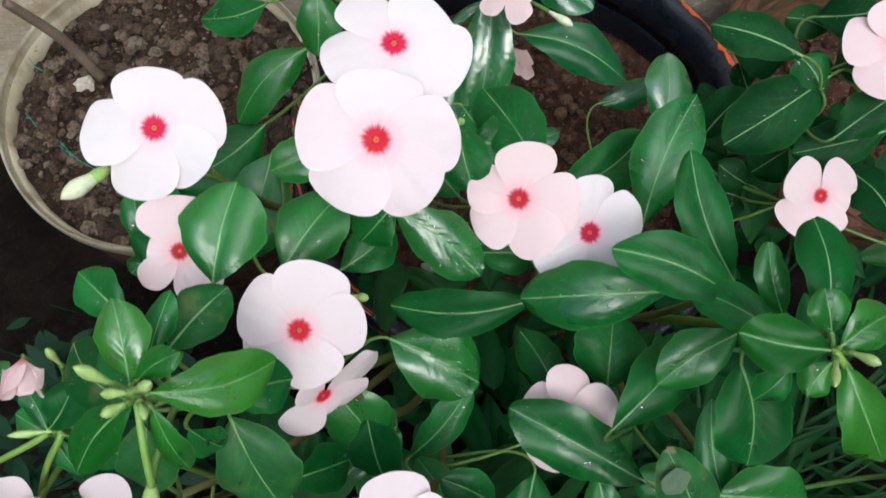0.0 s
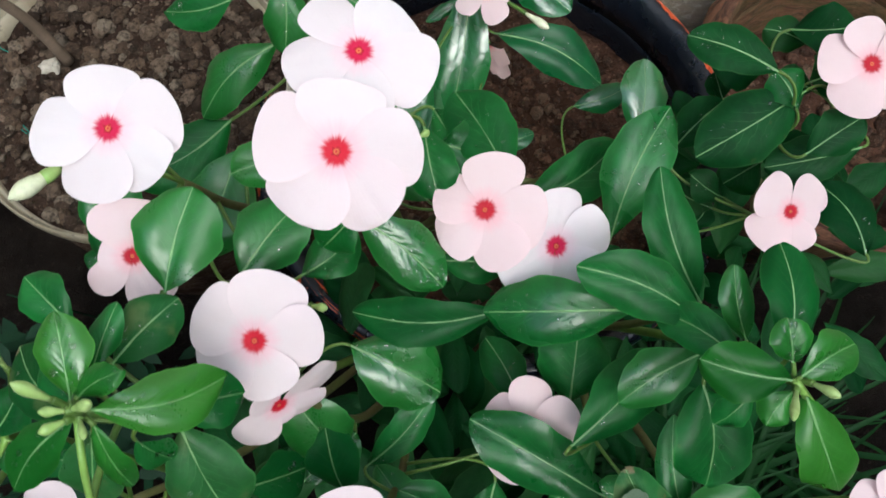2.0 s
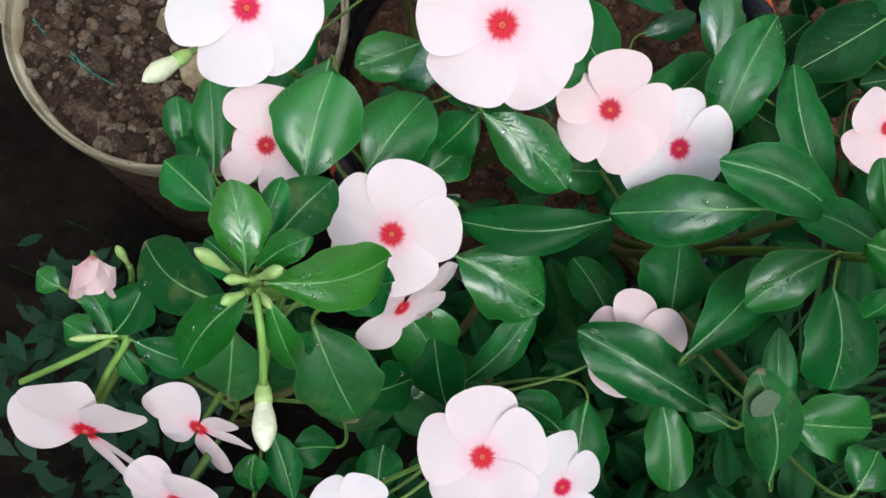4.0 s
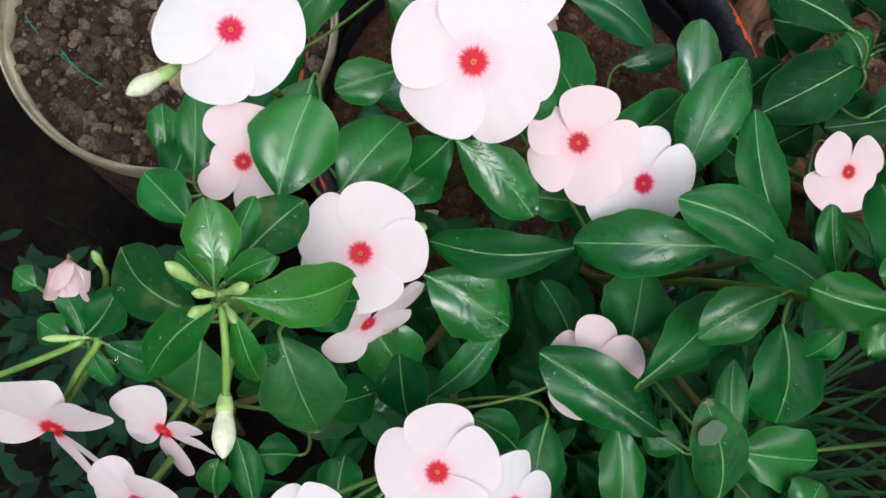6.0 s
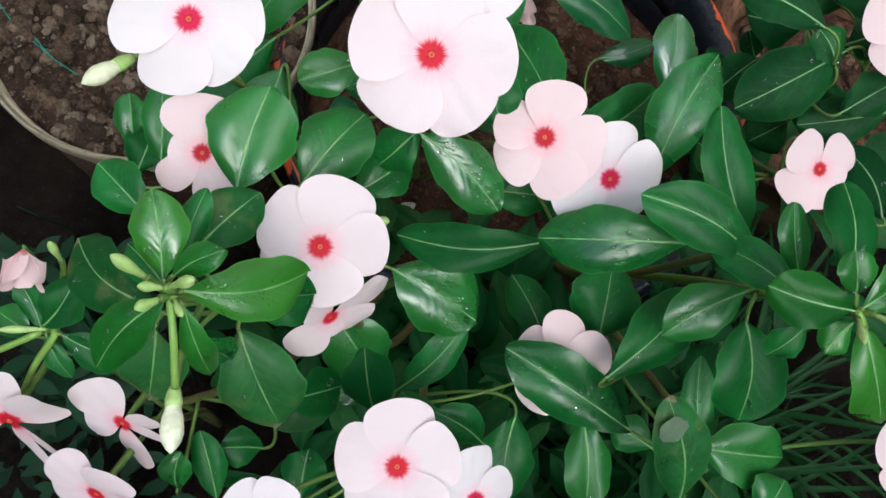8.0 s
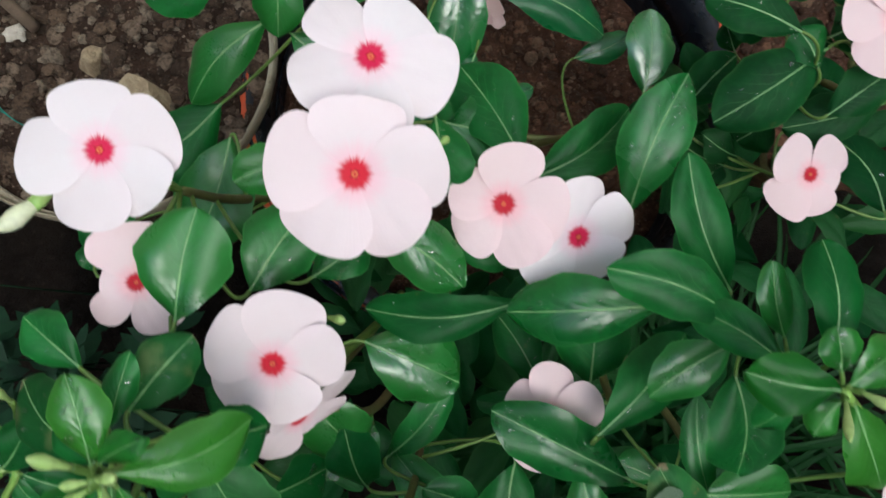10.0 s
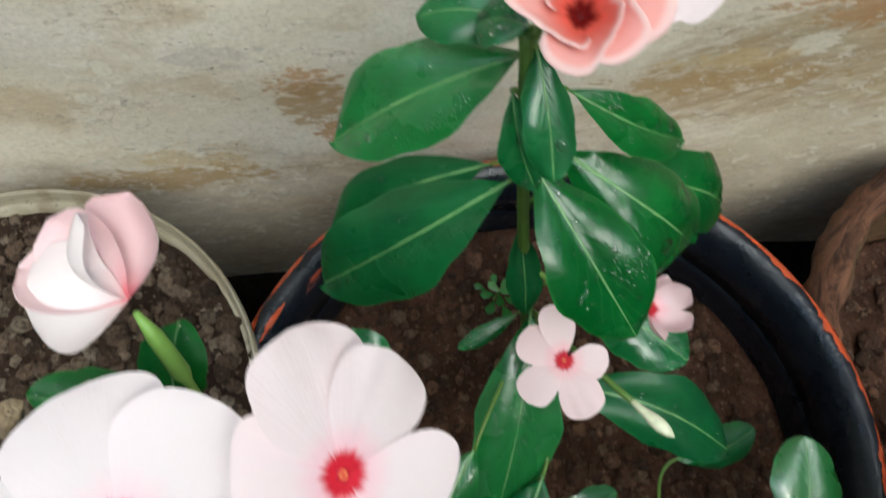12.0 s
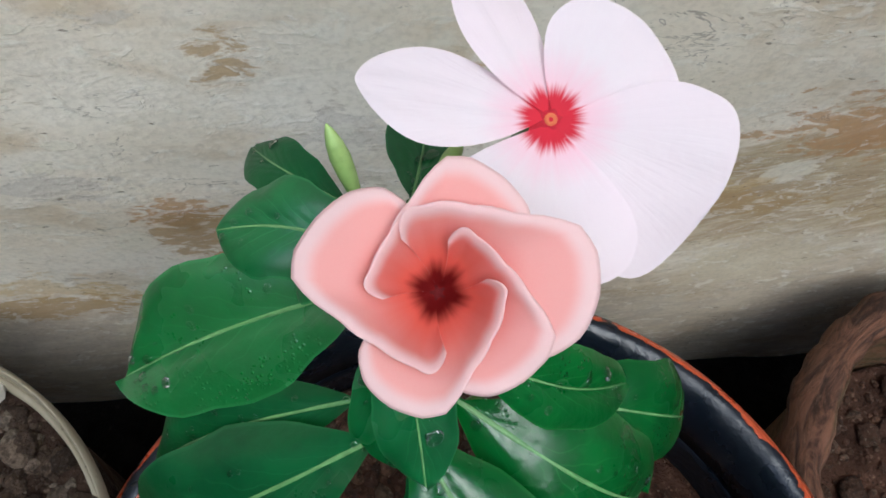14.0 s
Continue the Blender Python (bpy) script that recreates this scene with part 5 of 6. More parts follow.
free_petal(half_closed, (-0.0205, 0.0050, 0.0030), 0.0175, (0.50, 0.20, 0.75), M_OUT_PINK, M_OUT_PINK, 0.4, 0.0, 2.6, 5)
bud("B", (-0.1156, 0.1149, 0.4850), (-0.1276, 0.1021, 0.4900), 0.0033, "cream bud with a green foot", material=M_BUD_PALE)
# right
leaf("D", (0.0836, 0.0802, 0.4530), (0.0296, 0.0806, 0.4400), 0.0257, soaked=22)
leaf("D", (0.1065, 0.0727, 0.4620), (0.0590, 0.0905, 0.4720), 0.0223)
leaf("D", (0.1106, 0.0858, 0.4450), (0.0934, 0.1327, 0.4620), 0.0205)
leaf("D", (0.1142, 0.0573, 0.4750), (0.0884, 0.0783, 0.4620), 0.0160)
leaf("D", (0.1168, 0.0486, 0.5020), (0.0900, 0.0546, 0.5000), 0.0181, material=M_YOUNG)
leaf("D", (0.1225, 0.0600, 0.4900), (0.1219, 0.0945, 0.4920), 0.0194)
leaf("D", (0.1176, 0.0538, 0.5020), (0.1146, 0.0661, 0.5080), 0.0136, material=M_YOUNG)
leaf("D", (0.1197, 0.0496, 0.5020), (0.1381, 0.0604, 0.5000), 0.0158, material=M_YOUNG)
leaf("D", (0.1225, 0.0445, 0.4980), (0.1421, 0.0179, 0.4720), 0.0198, material=M_YOUNG)
leaf("D", (0.1176, 0.0455, 0.5000), (0.1105, 0.0356, 0.4950), 0.0106, material=M_YOUNG)
leaf("D", (0.1169, 0.0666, 0.4700), (0.1110, 0.0903, 0.4800), 0.0124)
leaf("D", (0.1128, 0.0677, 0.4400), (0.0820, 0.0491, 0.4300), 0.0211)
leaf("D", (0.1115, 0.0554, 0.4400), (0.1165, 0.0200, 0.4200), 0.0325)
leaf("D", (0.1136, 0.0477, 0.4800), (0.1037, 0.0381, 0.4700), 0.0115)
leaf("D", (0.0992, -0.0143, 0.4000), (0.0818, 0.0247, 0.4370), 0.0233, material=M_OLD)
leaf("D", (0.1135, 0.0098, 0.3900), (0.1548, 0.0089, 0.3800), 0.0288)
leaf("D", (0.1244, 0.0020, 0.3700), (0.1182, 0.0508, 0.3800), 0.0157)
leaf("D", (0.0868, 0.0155, 0.3780), (0.0284, 0.0461, 0.3860), 0.0296, soaked=22)
leaf("D", (0.0690, 0.0347, 0.4000), (0.1083, 0.0746, 0.4000), 0.0260)
leaf("D", (0.0752, 0.0561, 0.3650), (0.0786, 0.0906, 0.3750), 0.0342)
leaf("D", (0.0676, 0.0202, 0.3700), (0.0722, -0.0186, 0.3600), 0.0228)
leaf("D", (0.1132, 0.0110, 0.3300), (0.0932, 0.0205, 0.3300), 0.0196)
leaf("D", (0.1396, -0.0165, 0.3900), (0.1502, -0.0010, 0.3900), 0.0238)
flower("D", (0.0540, 0.0425, 0.3760), (-0.1746, -0.1290, 0.9762), [(82, 24.0, 0.40, 0.40), (20, 25.0, 0.42, 0.42), (310, 22.0, 0.45, 0.45), (238, 24.0, 0.45, 0.45), (150, 21.0, 0.46, 0.46)], "narrow")
bud("D", (0.1172, 0.0450, 0.5030), (0.1078, 0.0348, 0.5200), 0.0015)
bud("D", (0.1226, 0.0475, 0.5030), (0.1268, 0.0429, 0.5100), 0.0017)
flower("D", (0.1808, 0.0092, 0.4400), (-0.0857, -0.2542, 0.9633), (164, 21.0), "pink")
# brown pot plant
leaf("E", (0.1620, 0.1982, 0.4200), (0.1225, 0.2149, 0.4200), 0.0225, material=M_SHADED, soaked=10)
leaf("E", (0.1838, 0.2002, 0.4000), (0.1343, 0.1709, 0.3850), 0.0333, material=M_SHADED, soaked=10)
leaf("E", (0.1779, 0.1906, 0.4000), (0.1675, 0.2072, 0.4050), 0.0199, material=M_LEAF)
leaf("E", (0.1852, 0.1721, 0.3900), (0.2092, 0.1876, 0.4000), 0.0226, material=M_SHADED)
leaf("E", (0.2184, 0.1814, 0.3800), (0.1736, 0.1733, 0.3700), 0.0245, material=M_SHADED)
leaf("E", (0.1383, 0.1950, 0.3400), (0.1641, 0.2195, 0.3500), 0.0228, material=M_SHADED)
leaf("E", (0.2362, 0.1396, 0.3400), (0.2156, 0.1778, 0.3400), 0.0297, material=M_SHADED)
leaf("E", (0.1899, 0.2452, 0.3800), (0.2191, 0.2419, 0.3900), 0.0257, material=M_SHADED)
leaf("E", (0.1673, 0.1722, 0.3300), (0.1467, 0.1811, 0.3400), 0.0182, material=M_SHADED)
leaf("E", (0.1856, 0.2369, 0.3600), (0.1546, 0.2388, 0.3600), 0.0312, material=M_SHADED)
leaf("E", (0.1858, 0.1899, 0.3400), (0.1680, 0.1803, 0.3300), 0.0254, material=M_SHADED)
flower("E", (0.1835, 0.1499, 0.3720), (0.0990, -0.4000, 0.9111), [(140, 21.0, 0.62, 0.56), (40, 20.4, 0.58, 0.50), (328, 15.5, 0.52, 0.46), (286, 20.8, 0.45, 0.46), (226, 24.0, 0.52, 0.52)], "narrow")
flower("E", (0.2048, 0.2037, 0.4200), (-0.0995, -0.3074, 0.9464), (100, 24.0), "pink")
# tall plant at the back
leaf("A", (0.0298, 0.3049, 0.3250), (0.0203, 0.2335, 0.2800), 0.0339, material=M_DEEP, soaked=5)
leaf("A", (0.0086, 0.2544, 0.3150), (-0.0054, 0.2110, 0.2900), 0.0253, material=M_DEEP, soaked=5)
leaf("A", (0.0370, 0.2469, 0.2950), (0.0196, 0.2058, 0.2800), 0.0235, material=M_DEEP, soaked=5)
leaf("A", (0.0471, 0.3108, 0.3350), (0.0885, 0.2866, 0.3250), 0.0279, material=M_DEEP, soaked=5)
leaf("A", (0.0452, 0.2798, 0.3100), (0.1123, 0.2575, 0.2930), 0.0295, material=M_DEEP, soaked=5)
leaf("A", (0.1002, 0.2563, 0.2650), (0.1343, 0.2689, 0.2700), 0.0177, material=M_DEEP, soaked=5)
leaf("A", (0.1275, 0.2161, 0.3100), (0.1308, 0.2593, 0.3220), 0.0281, material=M_DEEP, soaked=5)
leaf("A", (0.0482, 0.2365, 0.2500), (0.0769, 0.2436, 0.2500), 0.0146, material=M_DEEP, soaked=5)
leaf("A", (0.0105, 0.3170, 0.4180), (-0.0450, 0.3045, 0.3600), 0.0330, material=M_DEEP, soaked=5)
leaf("A", (0.0105, 0.3345, 0.4550), (-0.0385, 0.3275, 0.4200), 0.0275, material=M_DEEP, soaked=5)
leaf("A", (0.0062, 0.3259, 0.4100), (-0.0430, 0.3190, 0.3700), 0.0210, material=M_DEEP, soaked=5)
leaf("A", (0.0112, 0.3273, 0.4680), (0.0174, 0.3034, 0.4480), 0.0134, material=M_DEEP, soaked=5)
leaf("A", (0.0078, 0.3267, 0.4500), (0.0161, 0.3092, 0.4300), 0.0121, material=M_DEEP, soaked=5)
leaf("A", (0.0163, 0.3152, 0.4300), (0.0475, 0.2765, 0.4030), 0.0290, material=M_SOAKED, soaked=14)
leaf("A", (0.0240, 0.3230, 0.4260), (0.0710, 0.3105, 0.3880), 0.0300, bend=0.17, material=M_SOAKED, soaked=22, pool=0.0026)
leaf("A", (0.0201, 0.3243, 0.4560), (0.0566, 0.3251, 0.4300), 0.0149, material=M_SOAKED, soaked=14)
leaf("A", (0.0085, 0.3350, 0.4660), (-0.0165, 0.3408, 0.4600), 0.0165, material=M_DEEP, soaked=5)
leaf("A", (0.0040, 0.3430, 0.4660), (-0.0138, 0.3618, 0.4500), 0.0105, material=M_DEEP, soaked=5)
leaf("A", (0.0081, 0.3264, 0.4780), (-0.0031, 0.3321, 0.4700), 0.0133, material=M_DEEP, soaked=5)
leaf("A", (0.0138, 0.3440, 0.4660), (0.0159, 0.3706, 0.4560), 0.0131, material=M_DEEP, soaked=5)
leaf("A", (0.0217, 0.3255, 0.3600), (0.0272, 0.3025, 0.3300), 0.0134, material=M_DEEP, soaked=5)
leaf("A", (0.0283, 0.3111, 0.3000), (0.0043, 0.2983, 0.2900), 0.0079, material=M_DEEP, soaked=5)
bud("A", (0.0071, 0.3400, 0.4670), (0.0012, 0.3478, 0.4815), 0.0016)
bud("A", (0.0152, 0.3411, 0.4700), (0.0219, 0.3545, 0.4680), 0.0015)
flower("A", (0.0305, 0.3437, 0.4913), (-0.0100, -0.4300, 0.9028), [(173, 25.6, 0.25, 0.25, 1.7), (122, 23.8, 0.20, 0.22, 1.7), (50, 17.6, 0.50, 0.66), (337, 24.5, 0.46, 0.60), (260, 21.5, 0.62, 0.60)], "blush")
shaped_flower("A", (0.0158, 0.3195, 0.4915), (-0.0600, -0.3300, 0.9420), 0.0163, (0.9973, -0.0265, 0.0679), (24, -22, -88, 174, 86), [swirl_petal(0, 1.08), swirl_petal(1, 0.85), swirl_petal(2, 0.84), swirl_petal(3, 1.0), swirl_petal(4, 0.92)], throat=True)
flower("A", (0.0365, 0.2805, 0.3520), (-0.0413, -0.1087, 0.9932), [(98, 19.7, 0.34, 0.31), (354, 15.5, 0.42, 0.34), (292, 21.0, 0.37, 0.32), (223, 19.6, 0.32, 0.36), (157, 17.5, 0.36, 0.44)], "narrow")
cup_flower = shaped_flower("A", (0.0638, 0.2961, 0.3620), (0.80, 0.10, 0.60), 0.012, (0, 1, 0), (), (), tube_length=0.008, stem_way=(0.3, 0.2, 0.9))
free_petal(cup_flower, (0.0119, 0.0051, 0.0100), 0.0115, (-0.2, -0.7, 0.7), M_OUT_PINK, M_PINK, 0.5, 0.10, 2.8, 11)
free_petal(cup_flower, (0.0118, -0.0092, 0.0060), 0.0115, (-0.3, 0.6, 0.7), M_OUT_PINK, M_PINK, 0.5, 0.10, 2.8, 12)
free_petal(cup_flower, (0.0060, 0.0112, 0.0040), 0.0100, (0.4, -0.7, 0.6), M_OUT_PINK, M_PINK, 0.5, 0.06, 2.6, 13)
free_petal(cup_flower, (0.0047, -0.0104, -0.0020), 0.0100, (0.4, 0.7, 0.6), M_OUT_PINK, M_PINK, 0.5, 0.06, 2.6, 14)
bud("A", (0.0588, 0.2668, 0.3520), (0.0702, 0.2542, 0.3580), 0.0025, material=M_BUD_PALE)
# stalks and small buds
stalk("C", [(-0.0831, 0.0311, 0.5220), (-0.0808, 0.0196, 0.5200), (-0.0812, 0.0086, 0.5080)], 0.0021)
stalk("G", [(-0.1391, 0.0296, 0.4400), (-0.1495, 0.0192, 0.4250), (-0.1641, 0.0050, 0.3950)], 0.0026)
stalk("G", [(-0.1458, 0.0286, 0.4400), (-0.1621, 0.0227, 0.4300), (-0.1809, 0.0163, 0.4200)], 0.0024)
stalk("D", [(0.1197, 0.0469, 0.5000), (0.1325, 0.0393, 0.4850), (0.1522, 0.0276, 0.4600)], 0.0027)
bud("C", (-0.0891, 0.0350, 0.5250), (-0.0957, 0.0378, 0.5350), 0.0019)
bud("C", (-0.0832, 0.0317, 0.5300), (-0.0887, 0.0310, 0.5330), 0.0014)
bud("C", (-0.0812, 0.0323, 0.5300), (-0.0741, 0.0329, 0.5380), 0.0017)
bud("C", (-0.0849, 0.0296, 0.5250), (-0.0899, 0.0261, 0.5280), 0.0016)
bud("C", (-0.0811, 0.0299, 0.5250), (-0.0774, 0.0248, 0.5300), 0.0012)
bud("G", (-0.1423, 0.0309, 0.4400), (-0.1586, 0.0292, 0.4400), 0.0014)
bud("G", (-0.1383, 0.0536, 0.4500), (-0.1397, 0.0574, 0.4600), 0.0016)
bud("C", (-0.0333, 0.0789, 0.4500), (-0.0272, 0.0770, 0.4550), 0.0017)
bud("B", (0.0039, 0.1242, 0.5000), (0.0071, 0.1263, 0.5000), 0.0013)
furled_flower("A", (0.0484, 0.3104, 0.2442), (0.3976, -0.9155, 0.0610), 0.0226, 10, "pink", open_out=0.55, petals=(0, 2, 3), tube_length=0.004)
STONE_CHIP = (-0.0099, 0.1750, 0.1680)
SPROUT = (0.0340, 0.3589, 0.1750)
FALLEN = [(0.0749, 0.2084, 0.1680), (0.0839, 0.2155, 0.1700), (0.0871, 0.2060, 0.1660)]
STUCK = (0.0848, 0.0132, 0.4345)
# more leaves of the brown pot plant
leaf("E", (0.1949, 0.2083, 0.3850), (0.1762, 0.2156, 0.3850), 0.0170, material=M_SHADED)
leaf("E", (0.1905, 0.2098, 0.3900), (0.2089, 0.2198, 0.3900), 0.0225, material=M_SHADED)
leaf("E", (0.1678, 0.2259, 0.3400), (0.1627, 0.2394, 0.3450), 0.0157, material=M_SHADED)
leaf("E", (0.2130, 0.1860, 0.3600), (0.1791, 0.1911, 0.3550), 0.0253, material=M_SHADED)
leaf("E", (0.1953, 0.1855, 0.3300), (0.2317, 0.1892, 0.3300), 0.0221, material=M_SHADED)
leaf("E", (0.1684, 0.1735, 0.3100), (0.1470, 0.1853, 0.3100), 0.0228, material=M_SHADED)
leaf("E", (0.1592, 0.1658, 0.3000), (0.1699, 0.1810, 0.3000), 0.0165, material=M_SHADED)
leaf("E", (0.1849, 0.2504, 0.3500), (0.1592, 0.2544, 0.3500), 0.0250, material=M_SHADED)
leaf("E", (0.2019, 0.2438, 0.3700), (0.1806, 0.2515, 0.3700), 0.0210, material=M_SHADED)
leaf("B", (-0.1319, 0.1172, 0.3700), (-0.1341, 0.1563, 0.3850), 0.0188)
leaf("B", (-0.1477, 0.1266, 0.3500), (-0.1556, 0.1170, 0.3500), 0.0137)
leaf("A", (0.0400, 0.3320, 0.3950), (0.0942, 0.3351, 0.3585), 0.0270, bend=0.17, material=M_SOAKED, soaked=16)
leaf("C", (-0.0860, 0.0347, 0.5150), (-0.0989, 0.0465, 0.5120), 0.0125)
leaf("C", (-0.0840, 0.0288, 0.4700), (-0.0761, 0.0241, 0.4550), 0.0131)
leaf("C", (-0.0437, 0.0190, 0.3600), (-0.0211, 0.0412, 0.3600), 0.0244, soaked=10)
leaf("C", (-0.0312, 0.0492, 0.3700), (-0.0393, 0.0269, 0.3600), 0.0204)
leaf("G", (-0.1797, 0.0554, 0.4000), (-0.1898, 0.0616, 0.4000), 0.0115)
leaf("B", (-0.0232, 0.1889, 0.3600), (-0.0545, 0.1766, 0.3500), 0.0244, material=M_DEEP)
leaf("B", (-0.0096, 0.1991, 0.3750), (-0.0266, 0.2158, 0.3800), 0.0172)
leaf("B", (-0.0083, 0.1629, 0.3400), (-0.0239, 0.1895, 0.3500), 0.0240, material=M_DEEP)
leaf("B", (0.0015, 0.1793, 0.3500), (0.0117, 0.2056, 0.3600), 0.0194, material=M_DEEP)
leaf("B", (0.0081, 0.1542, 0.3600), (-0.0112, 0.1716, 0.3700), 0.0244)
leaf("B", (-0.0422, 0.1613, 0.3500), (-0.0612, 0.1585, 0.3500), 0.0212, material=M_DEEP)
leaf("B", (0.0259, 0.1587, 0.3500), (0.0104, 0.1829, 0.3500), 0.0215, material=M_DEEP)
TWIG_FOOT, TWIG_MID, TWIG_TOP = (-0.2463, 0.3039, 0.2130), (-0.2585, 0.3104, 0.2550), (-0.2741, 0.3085, 0.3000)
THREADS = [[(-0.3013, 0.3204, 0.2180), (-0.2953, 0.3123, 0.2160), (-0.2851, 0.3068, 0.2160)], [(-0.2954, 0.2741, 0.2180), (-0.2799, 0.2574, 0.2160), (-0.2565, 0.2405, 0.2170)], [(-0.2356, 0.2281, 0.2180), (-0.2545, 0.2390, 0.2170), (-0.2676, 0.2517, 0.2180)]]


# ---- dark foliage under the canopy, grass, weeds ----
def undergrowth():
    """Shaded leaves between the stems, too many to count."""
    rng = random.Random(12)
    keys = ("B", "C", "D", "C", "D", "B")
    n = 0
    while n < 210:
        x, y, z = rng.uniform(-0.11, 0.19), rng.uniform(-0.07, 0.165), rng.uniform(0.11, 0.29)
        if x < -0.03 and y > 0.12 or x > 0.12 and y > 0.12:
            continue
        w, drop = rng.uniform(0, 2 * math.pi), rng.uniform(-0.02, 0.012)
        length = rng.uniform(0.03, 0.05)
        leaf(keys[n % 6], (x, y, z), (x + length * math.cos(w), y + length * math.sin(w), z + drop), length * rng.uniform(0.42, 0.55), rng.uniform(-35, 35), material=M_SHADED, rib=False)
        n += 1


undergrowth()


def undergrowth_right():
    rng = random.Random(21)
    for _ in range(40):
        x, y, z = rng.uniform(0.16, 0.30), rng.uniform(0.11, 0.23), rng.uniform(0.20, 0.32)
        w, length = rng.uniform(0, 2 * math.pi), rng.uniform(0.03, 0.05)
        leaf("E", (x, y, z), (x + length * math.cos(w), y + length * math.sin(w), z + rng.uniform(-0.02, 0.01)), length * rng.uniform(0.42, 0.55), rng.uniform(-30, 30), material=M_SHADED, rib=False)


undergrowth_right()


def blade_data(foot, way, length, width, droop):
    verts = []
    side = Vector((-way.y, way.x, 0)).normalized()
    n = 9
    for i in range(n):
        s = i / (n - 1)
        p = foot + way * (length * s * 0.75) + Vector((0, 0, length * (0.85 * s - droop * s * s)))
        h = width / 2 * (1 - s ** 2.2) + 0.0002
        fold = Vector((0, 0, h * 0.5))
        verts += [p - side * h + fold, p, p + side * h + fold]
    return verts, grid_faces(n, 3)


def grass_clump(cx, cy, count, spread, reach, seed, z=-0.01):
    rng = random.Random(seed)
    verts, faces = [], []
    for _ in range(count):
        w = rng.uniform(0, 2 * math.pi)
        foot = Vector((cx + spread * rng.uniform(-1, 1), cy + spread * rng.uniform(-1, 1), z))
        v, f = blade_data(foot, Vector((math.cos(w), math.sin(w), 0)), reach * rng.uniform(0.6, 1.15), rng.uniform(0.0030, 0.0062), rng.uniform(0.35, 0.95))
        b = len(verts)
        verts += v
        faces += [tuple(i + b for i in g) for g in f]
    thing("grass", "dark green arching grass blades", "grass", mesh=mesh_of("grass", verts, faces, M_GRASS), kind="stuff")


grass_clump(0.25, 0.03, 190, 0.07, 0.26, 3)
grass_clump(0.20, -0.06, 130, 0.06, 0.24, 5)


def weed_patch(cx, cy, count, spread, seed):
    rng = random.Random(seed)
    verts, faces = [], []
    for _ in range(count):
        x, y, z = cx + spread * max(-1, min(1, rng.gauss(0, 0.5))), cy + spread * max(-1, min(1, rng.gauss(0, 0.5))), rng.uniform(0.10, 0.24)
        w, r = rng.uniform(0, 6.3), rng.uniform(0.007, 0.014)
        a = Vector((math.cos(w), math.sin(w), rng.uniform(-0.3, 0.3)))
        s = Vector((-math.sin(w), math.cos(w), rng.uniform(-0.3, 0.3)))
        c = Vector((x, y, z))
        b = len(verts)
        verts += [c - a * r, c + s * r * 0.42 - a * r * 0.2, c + s * r * 0.36 + a * r * 0.5, c + a * r * 1.2, c - s * r * 0.36 + a * r * 0.5, c - s * r * 0.42 - a * r * 0.2]
        faces.append(tuple(range(b, b + 6)))
    for _ in range(count // 14):
        x, y = cx + spread * rng.gauss(0, 0.4), cy + spread * rng.gauss(0, 0.4)
        v, f = tube_data(smooth_line([(x, y, -0.015), (x + rng.uniform(-0.02, 0.02), y, 0.1), (x + rng.uniform(-0.03, 0.03), y + rng.uniform(-0.03, 0.03), 0.25)], 4), (0.0012, 0.0005), 4)
        b = len(verts)
        verts += v
        faces += [tuple(i + b for i in g) for g in f]
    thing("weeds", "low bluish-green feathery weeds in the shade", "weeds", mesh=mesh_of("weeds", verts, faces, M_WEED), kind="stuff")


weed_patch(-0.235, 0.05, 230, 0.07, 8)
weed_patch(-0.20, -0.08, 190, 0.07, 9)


# ---- stones, twig and threads on the cream pot's soil ----
stone("rough tan stone half sunk in the soil", (-0.1733, 0.2477, 0.2220), 0.0225, M_STONE, 1)
stone("small rough tan stone on the soil", (-0.2066, 0.2802, 0.2190), 0.0105, M_STONE, 2)
stone("white chip of stone near the rim", (-0.153, 0.374, 0.2160), 0.0085, M_WHITE_STONE, 3)
stone("flat tan stone on the soil", (-0.1332, 0.2738, 0.2165), 0.0125, M_STONE, 4, 0.5)
stone("small pale stone on the soil", (-0.262, 0.30, 0.2115), 0.007, M_WHITE_STONE, 6)


def build_twig():
    ob = thing("dry_twig", "dry brown twig stuck in the cream pot's soil", "twig", at=(0, 0, 0))
    line = smooth_line([TWIG_FOOT, TWIG_MID, TWIG_TOP], 8)
    tube("twig_stem", line, [0.0042 - 0.0010 * i / len(line) for i in range(len(line))], M_TWIG, ob, 9)


build_twig()


def build_thread(points):
    line = smooth_line(points, 8)
    v, f = tube_data(line, (0.0004, 0.0004), 5)
    thing("thread", "thin teal thread lying on the soil", "thread", mesh=mesh_of("thread", v, f, M_THREAD))


for points in THREADS:
    build_thread(points)


stone("white chip of stone beside the stems", STONE_CHIP, 0.006, M_WHITE_STONE, 8)


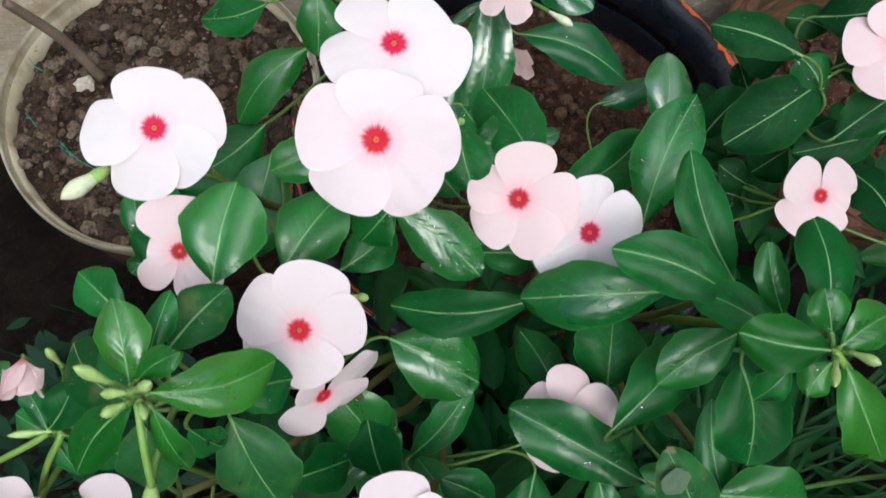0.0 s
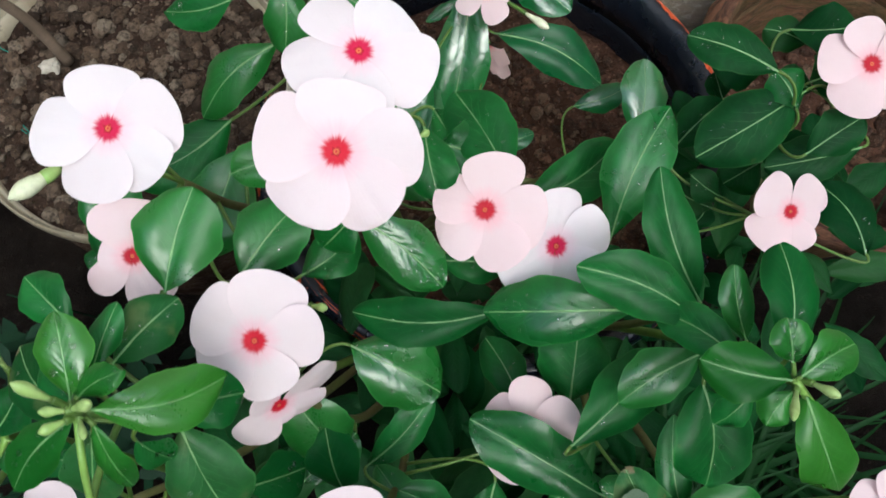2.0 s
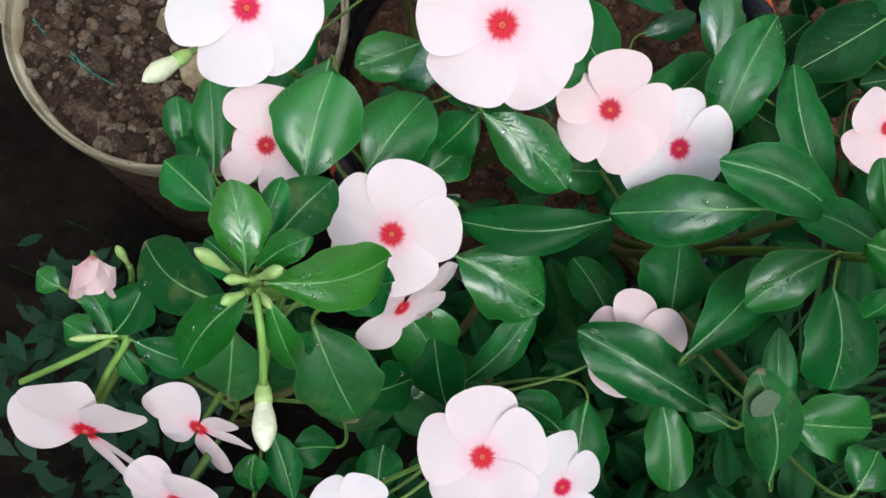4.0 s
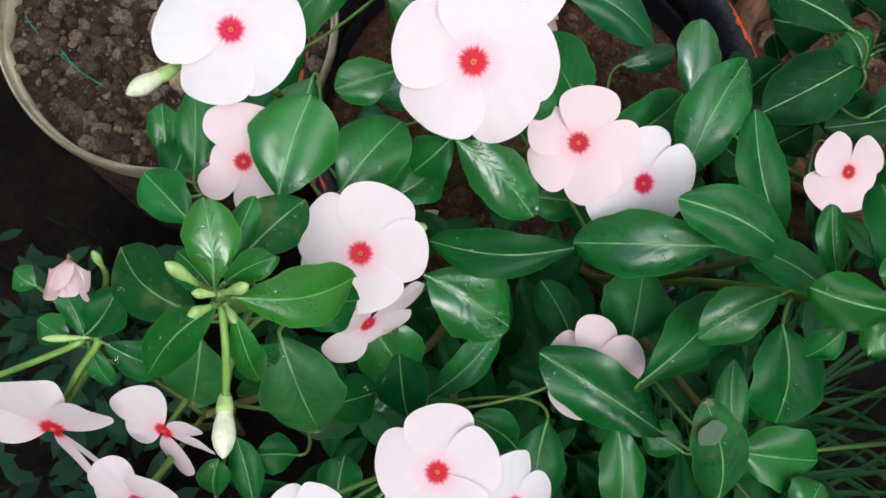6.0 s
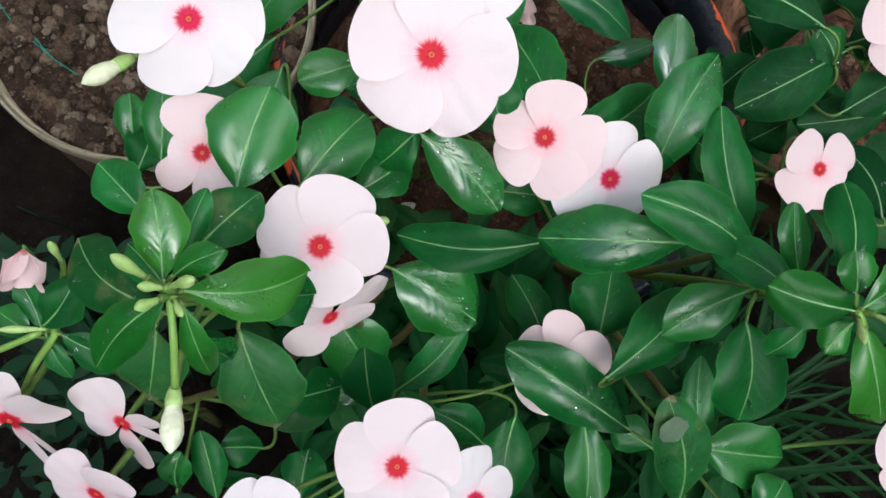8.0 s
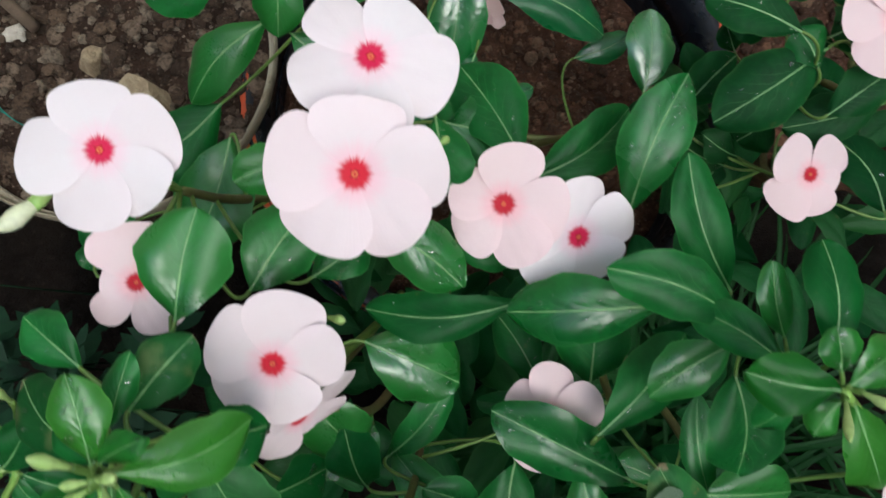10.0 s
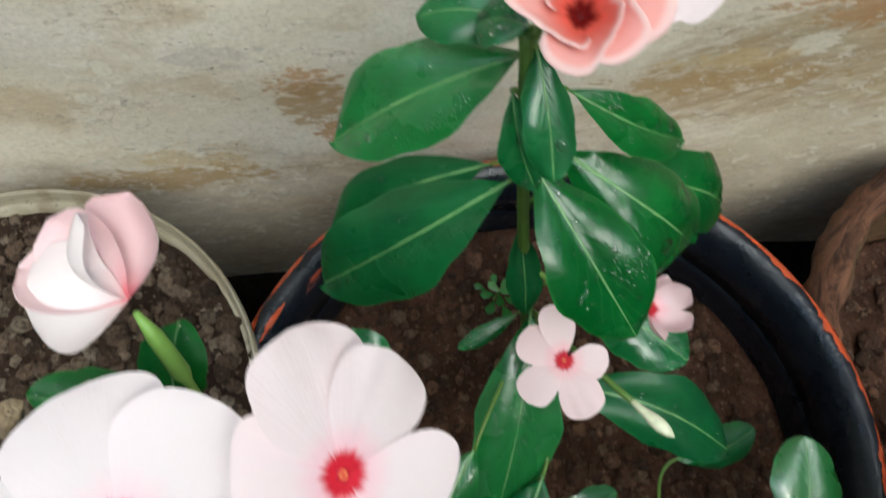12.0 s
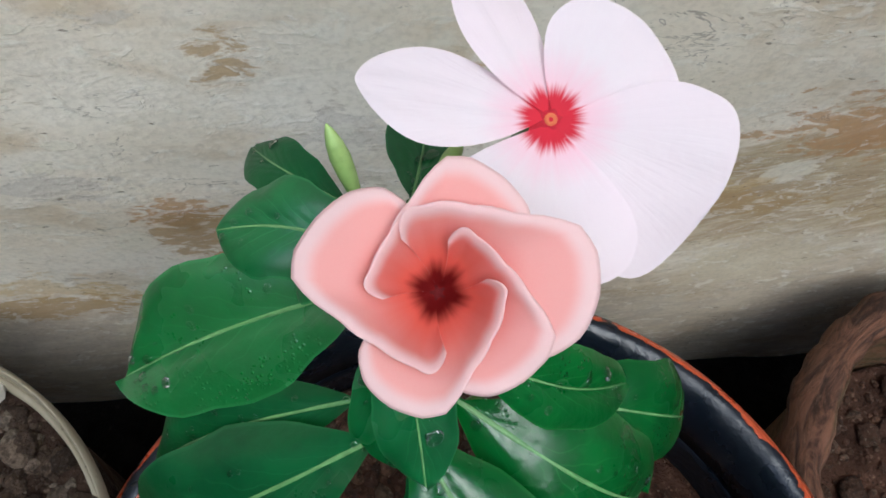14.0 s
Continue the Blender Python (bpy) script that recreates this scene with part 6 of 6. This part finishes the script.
# ---- a seedling and fallen petals on the black pot's soil ----
def build_seedling():
    ob = thing("seedling", "tiny light green seedling in the black pot's soil", "seedling", at=(SPROUT[0], SPROUT[1], SOIL_BLACK - 0.004))
    rng = random.Random(3)
    tube("seedling_stem", smooth_line([(0, 0, 0), (0.001, 0, 0.01), (0.002, 0.001, 0.02)], 4), (0.0008, 0.0006), M_STALK, ob, 5)
    for k in range(11):
        w, r = k * 2.4, 0.004 + 0.0009 * k
        c = Vector((0.002 + r * math.cos(w), r * math.sin(w), 0.02 - 0.0008 * k))
        a, b = Vector((math.cos(w), math.sin(w), 0.2)), Vector((-math.sin(w), math.cos(w), 0))
        q = rng.uniform(0.0028, 0.0042)
        v = [c - a * q * 1.6, c - a * q * 0.4 + b * q * 0.6, c + a * q * 0.4 + b * q * 0.75, c + a * q, c + a * q * 0.4 - b * q * 0.75, c - a * q * 0.4 - b * q * 0.6, c + a * q * 0.1 + Vector((0, 0, q * 0.25))]
        f = [(6, i, (i + 1) % 6) for i in range(6)]
        part("seedling_leaf", mesh_of("seedling_leaf", v, f, M_YOUNG, [(0.5, 0.5)] * 7), ob)


build_seedling()
for place, turn in zip(FALLEN, (20, 140, 255)):
    ob = thing("fallen_petal", "withered pink petal lying on the soil", "petal", "fallen petals", mesh=petal_mesh(M_PINK, 0.010, 0.5, 0.42, 0.010, turn, 0.2))
    ob.matrix_basis = Matrix.Translation(place) @ pose(0, 0, 0, 12, 8, turn)


def build_stuck_petal():
    rings, sides = 6, 26
    verts = []
    for i in range(rings):
        for k in range(sides):
            w, q = 2 * math.pi * k / sides, (i + 0.02) / (rings - 1)
            r = q * (1 + 0.10 * math.sin(2 * w + 1) + 0.05 * math.sin(5 * w) + 0.03 * math.sin(11 * w))
            verts.append((0.82 * r * math.cos(w), r * math.sin(w), 0.05 * math.cos(3 * w + 4 * q) * q + 0.04 * (1 - q)))
    ob = thing("fallen_petal", "dried translucent petal stuck to a leaf", "petal", "fallen petals", mesh=mesh_of("fallen_petal", verts, grid_faces(rings, sides, True), M_DRY_PETAL))
    ob.matrix_basis = Matrix.Translation(STUCK) @ pose(0, 0, 0, 40, 4, 5) @ Matrix.Scale(0.0062, 4)


build_stuck_petal()


# ---- water drops on the leaves ----
def build_drops():
    bm = bmesh.new()
    bmesh.ops.create_icosphere(bm, subdivisions=2, radius=1.0)
    ball = [v.co.copy() for v in bm.verts]
    tris = [tuple(v.index for v in f.verts) for f in bm.faces]
    bm.free()
    rng = random.Random(31)
    verts, faces = [], []
    for at, up, r in DROPS:
        x = up.orthogonal().normalized()
        y = up.cross(x)
        sx, sy, sz = rng.uniform(0.9, 1.5), rng.uniform(0.9, 1.2), rng.uniform(0.26, 0.38) if r < 0.002 else 0.3
        b = len(verts)
        verts += [at + r * (x * p.x * sx + y * p.y * sy + up * (p.z * sz + 0.15)) for p in ball]
        faces += [tuple(i + b for i in g) for g in tris]
    thing("water_drops", "clear rain drops lying on wet leaves", "water drops", mesh=mesh_of("water_drops", verts, faces, M_WATER), kind="stuff")


build_drops()
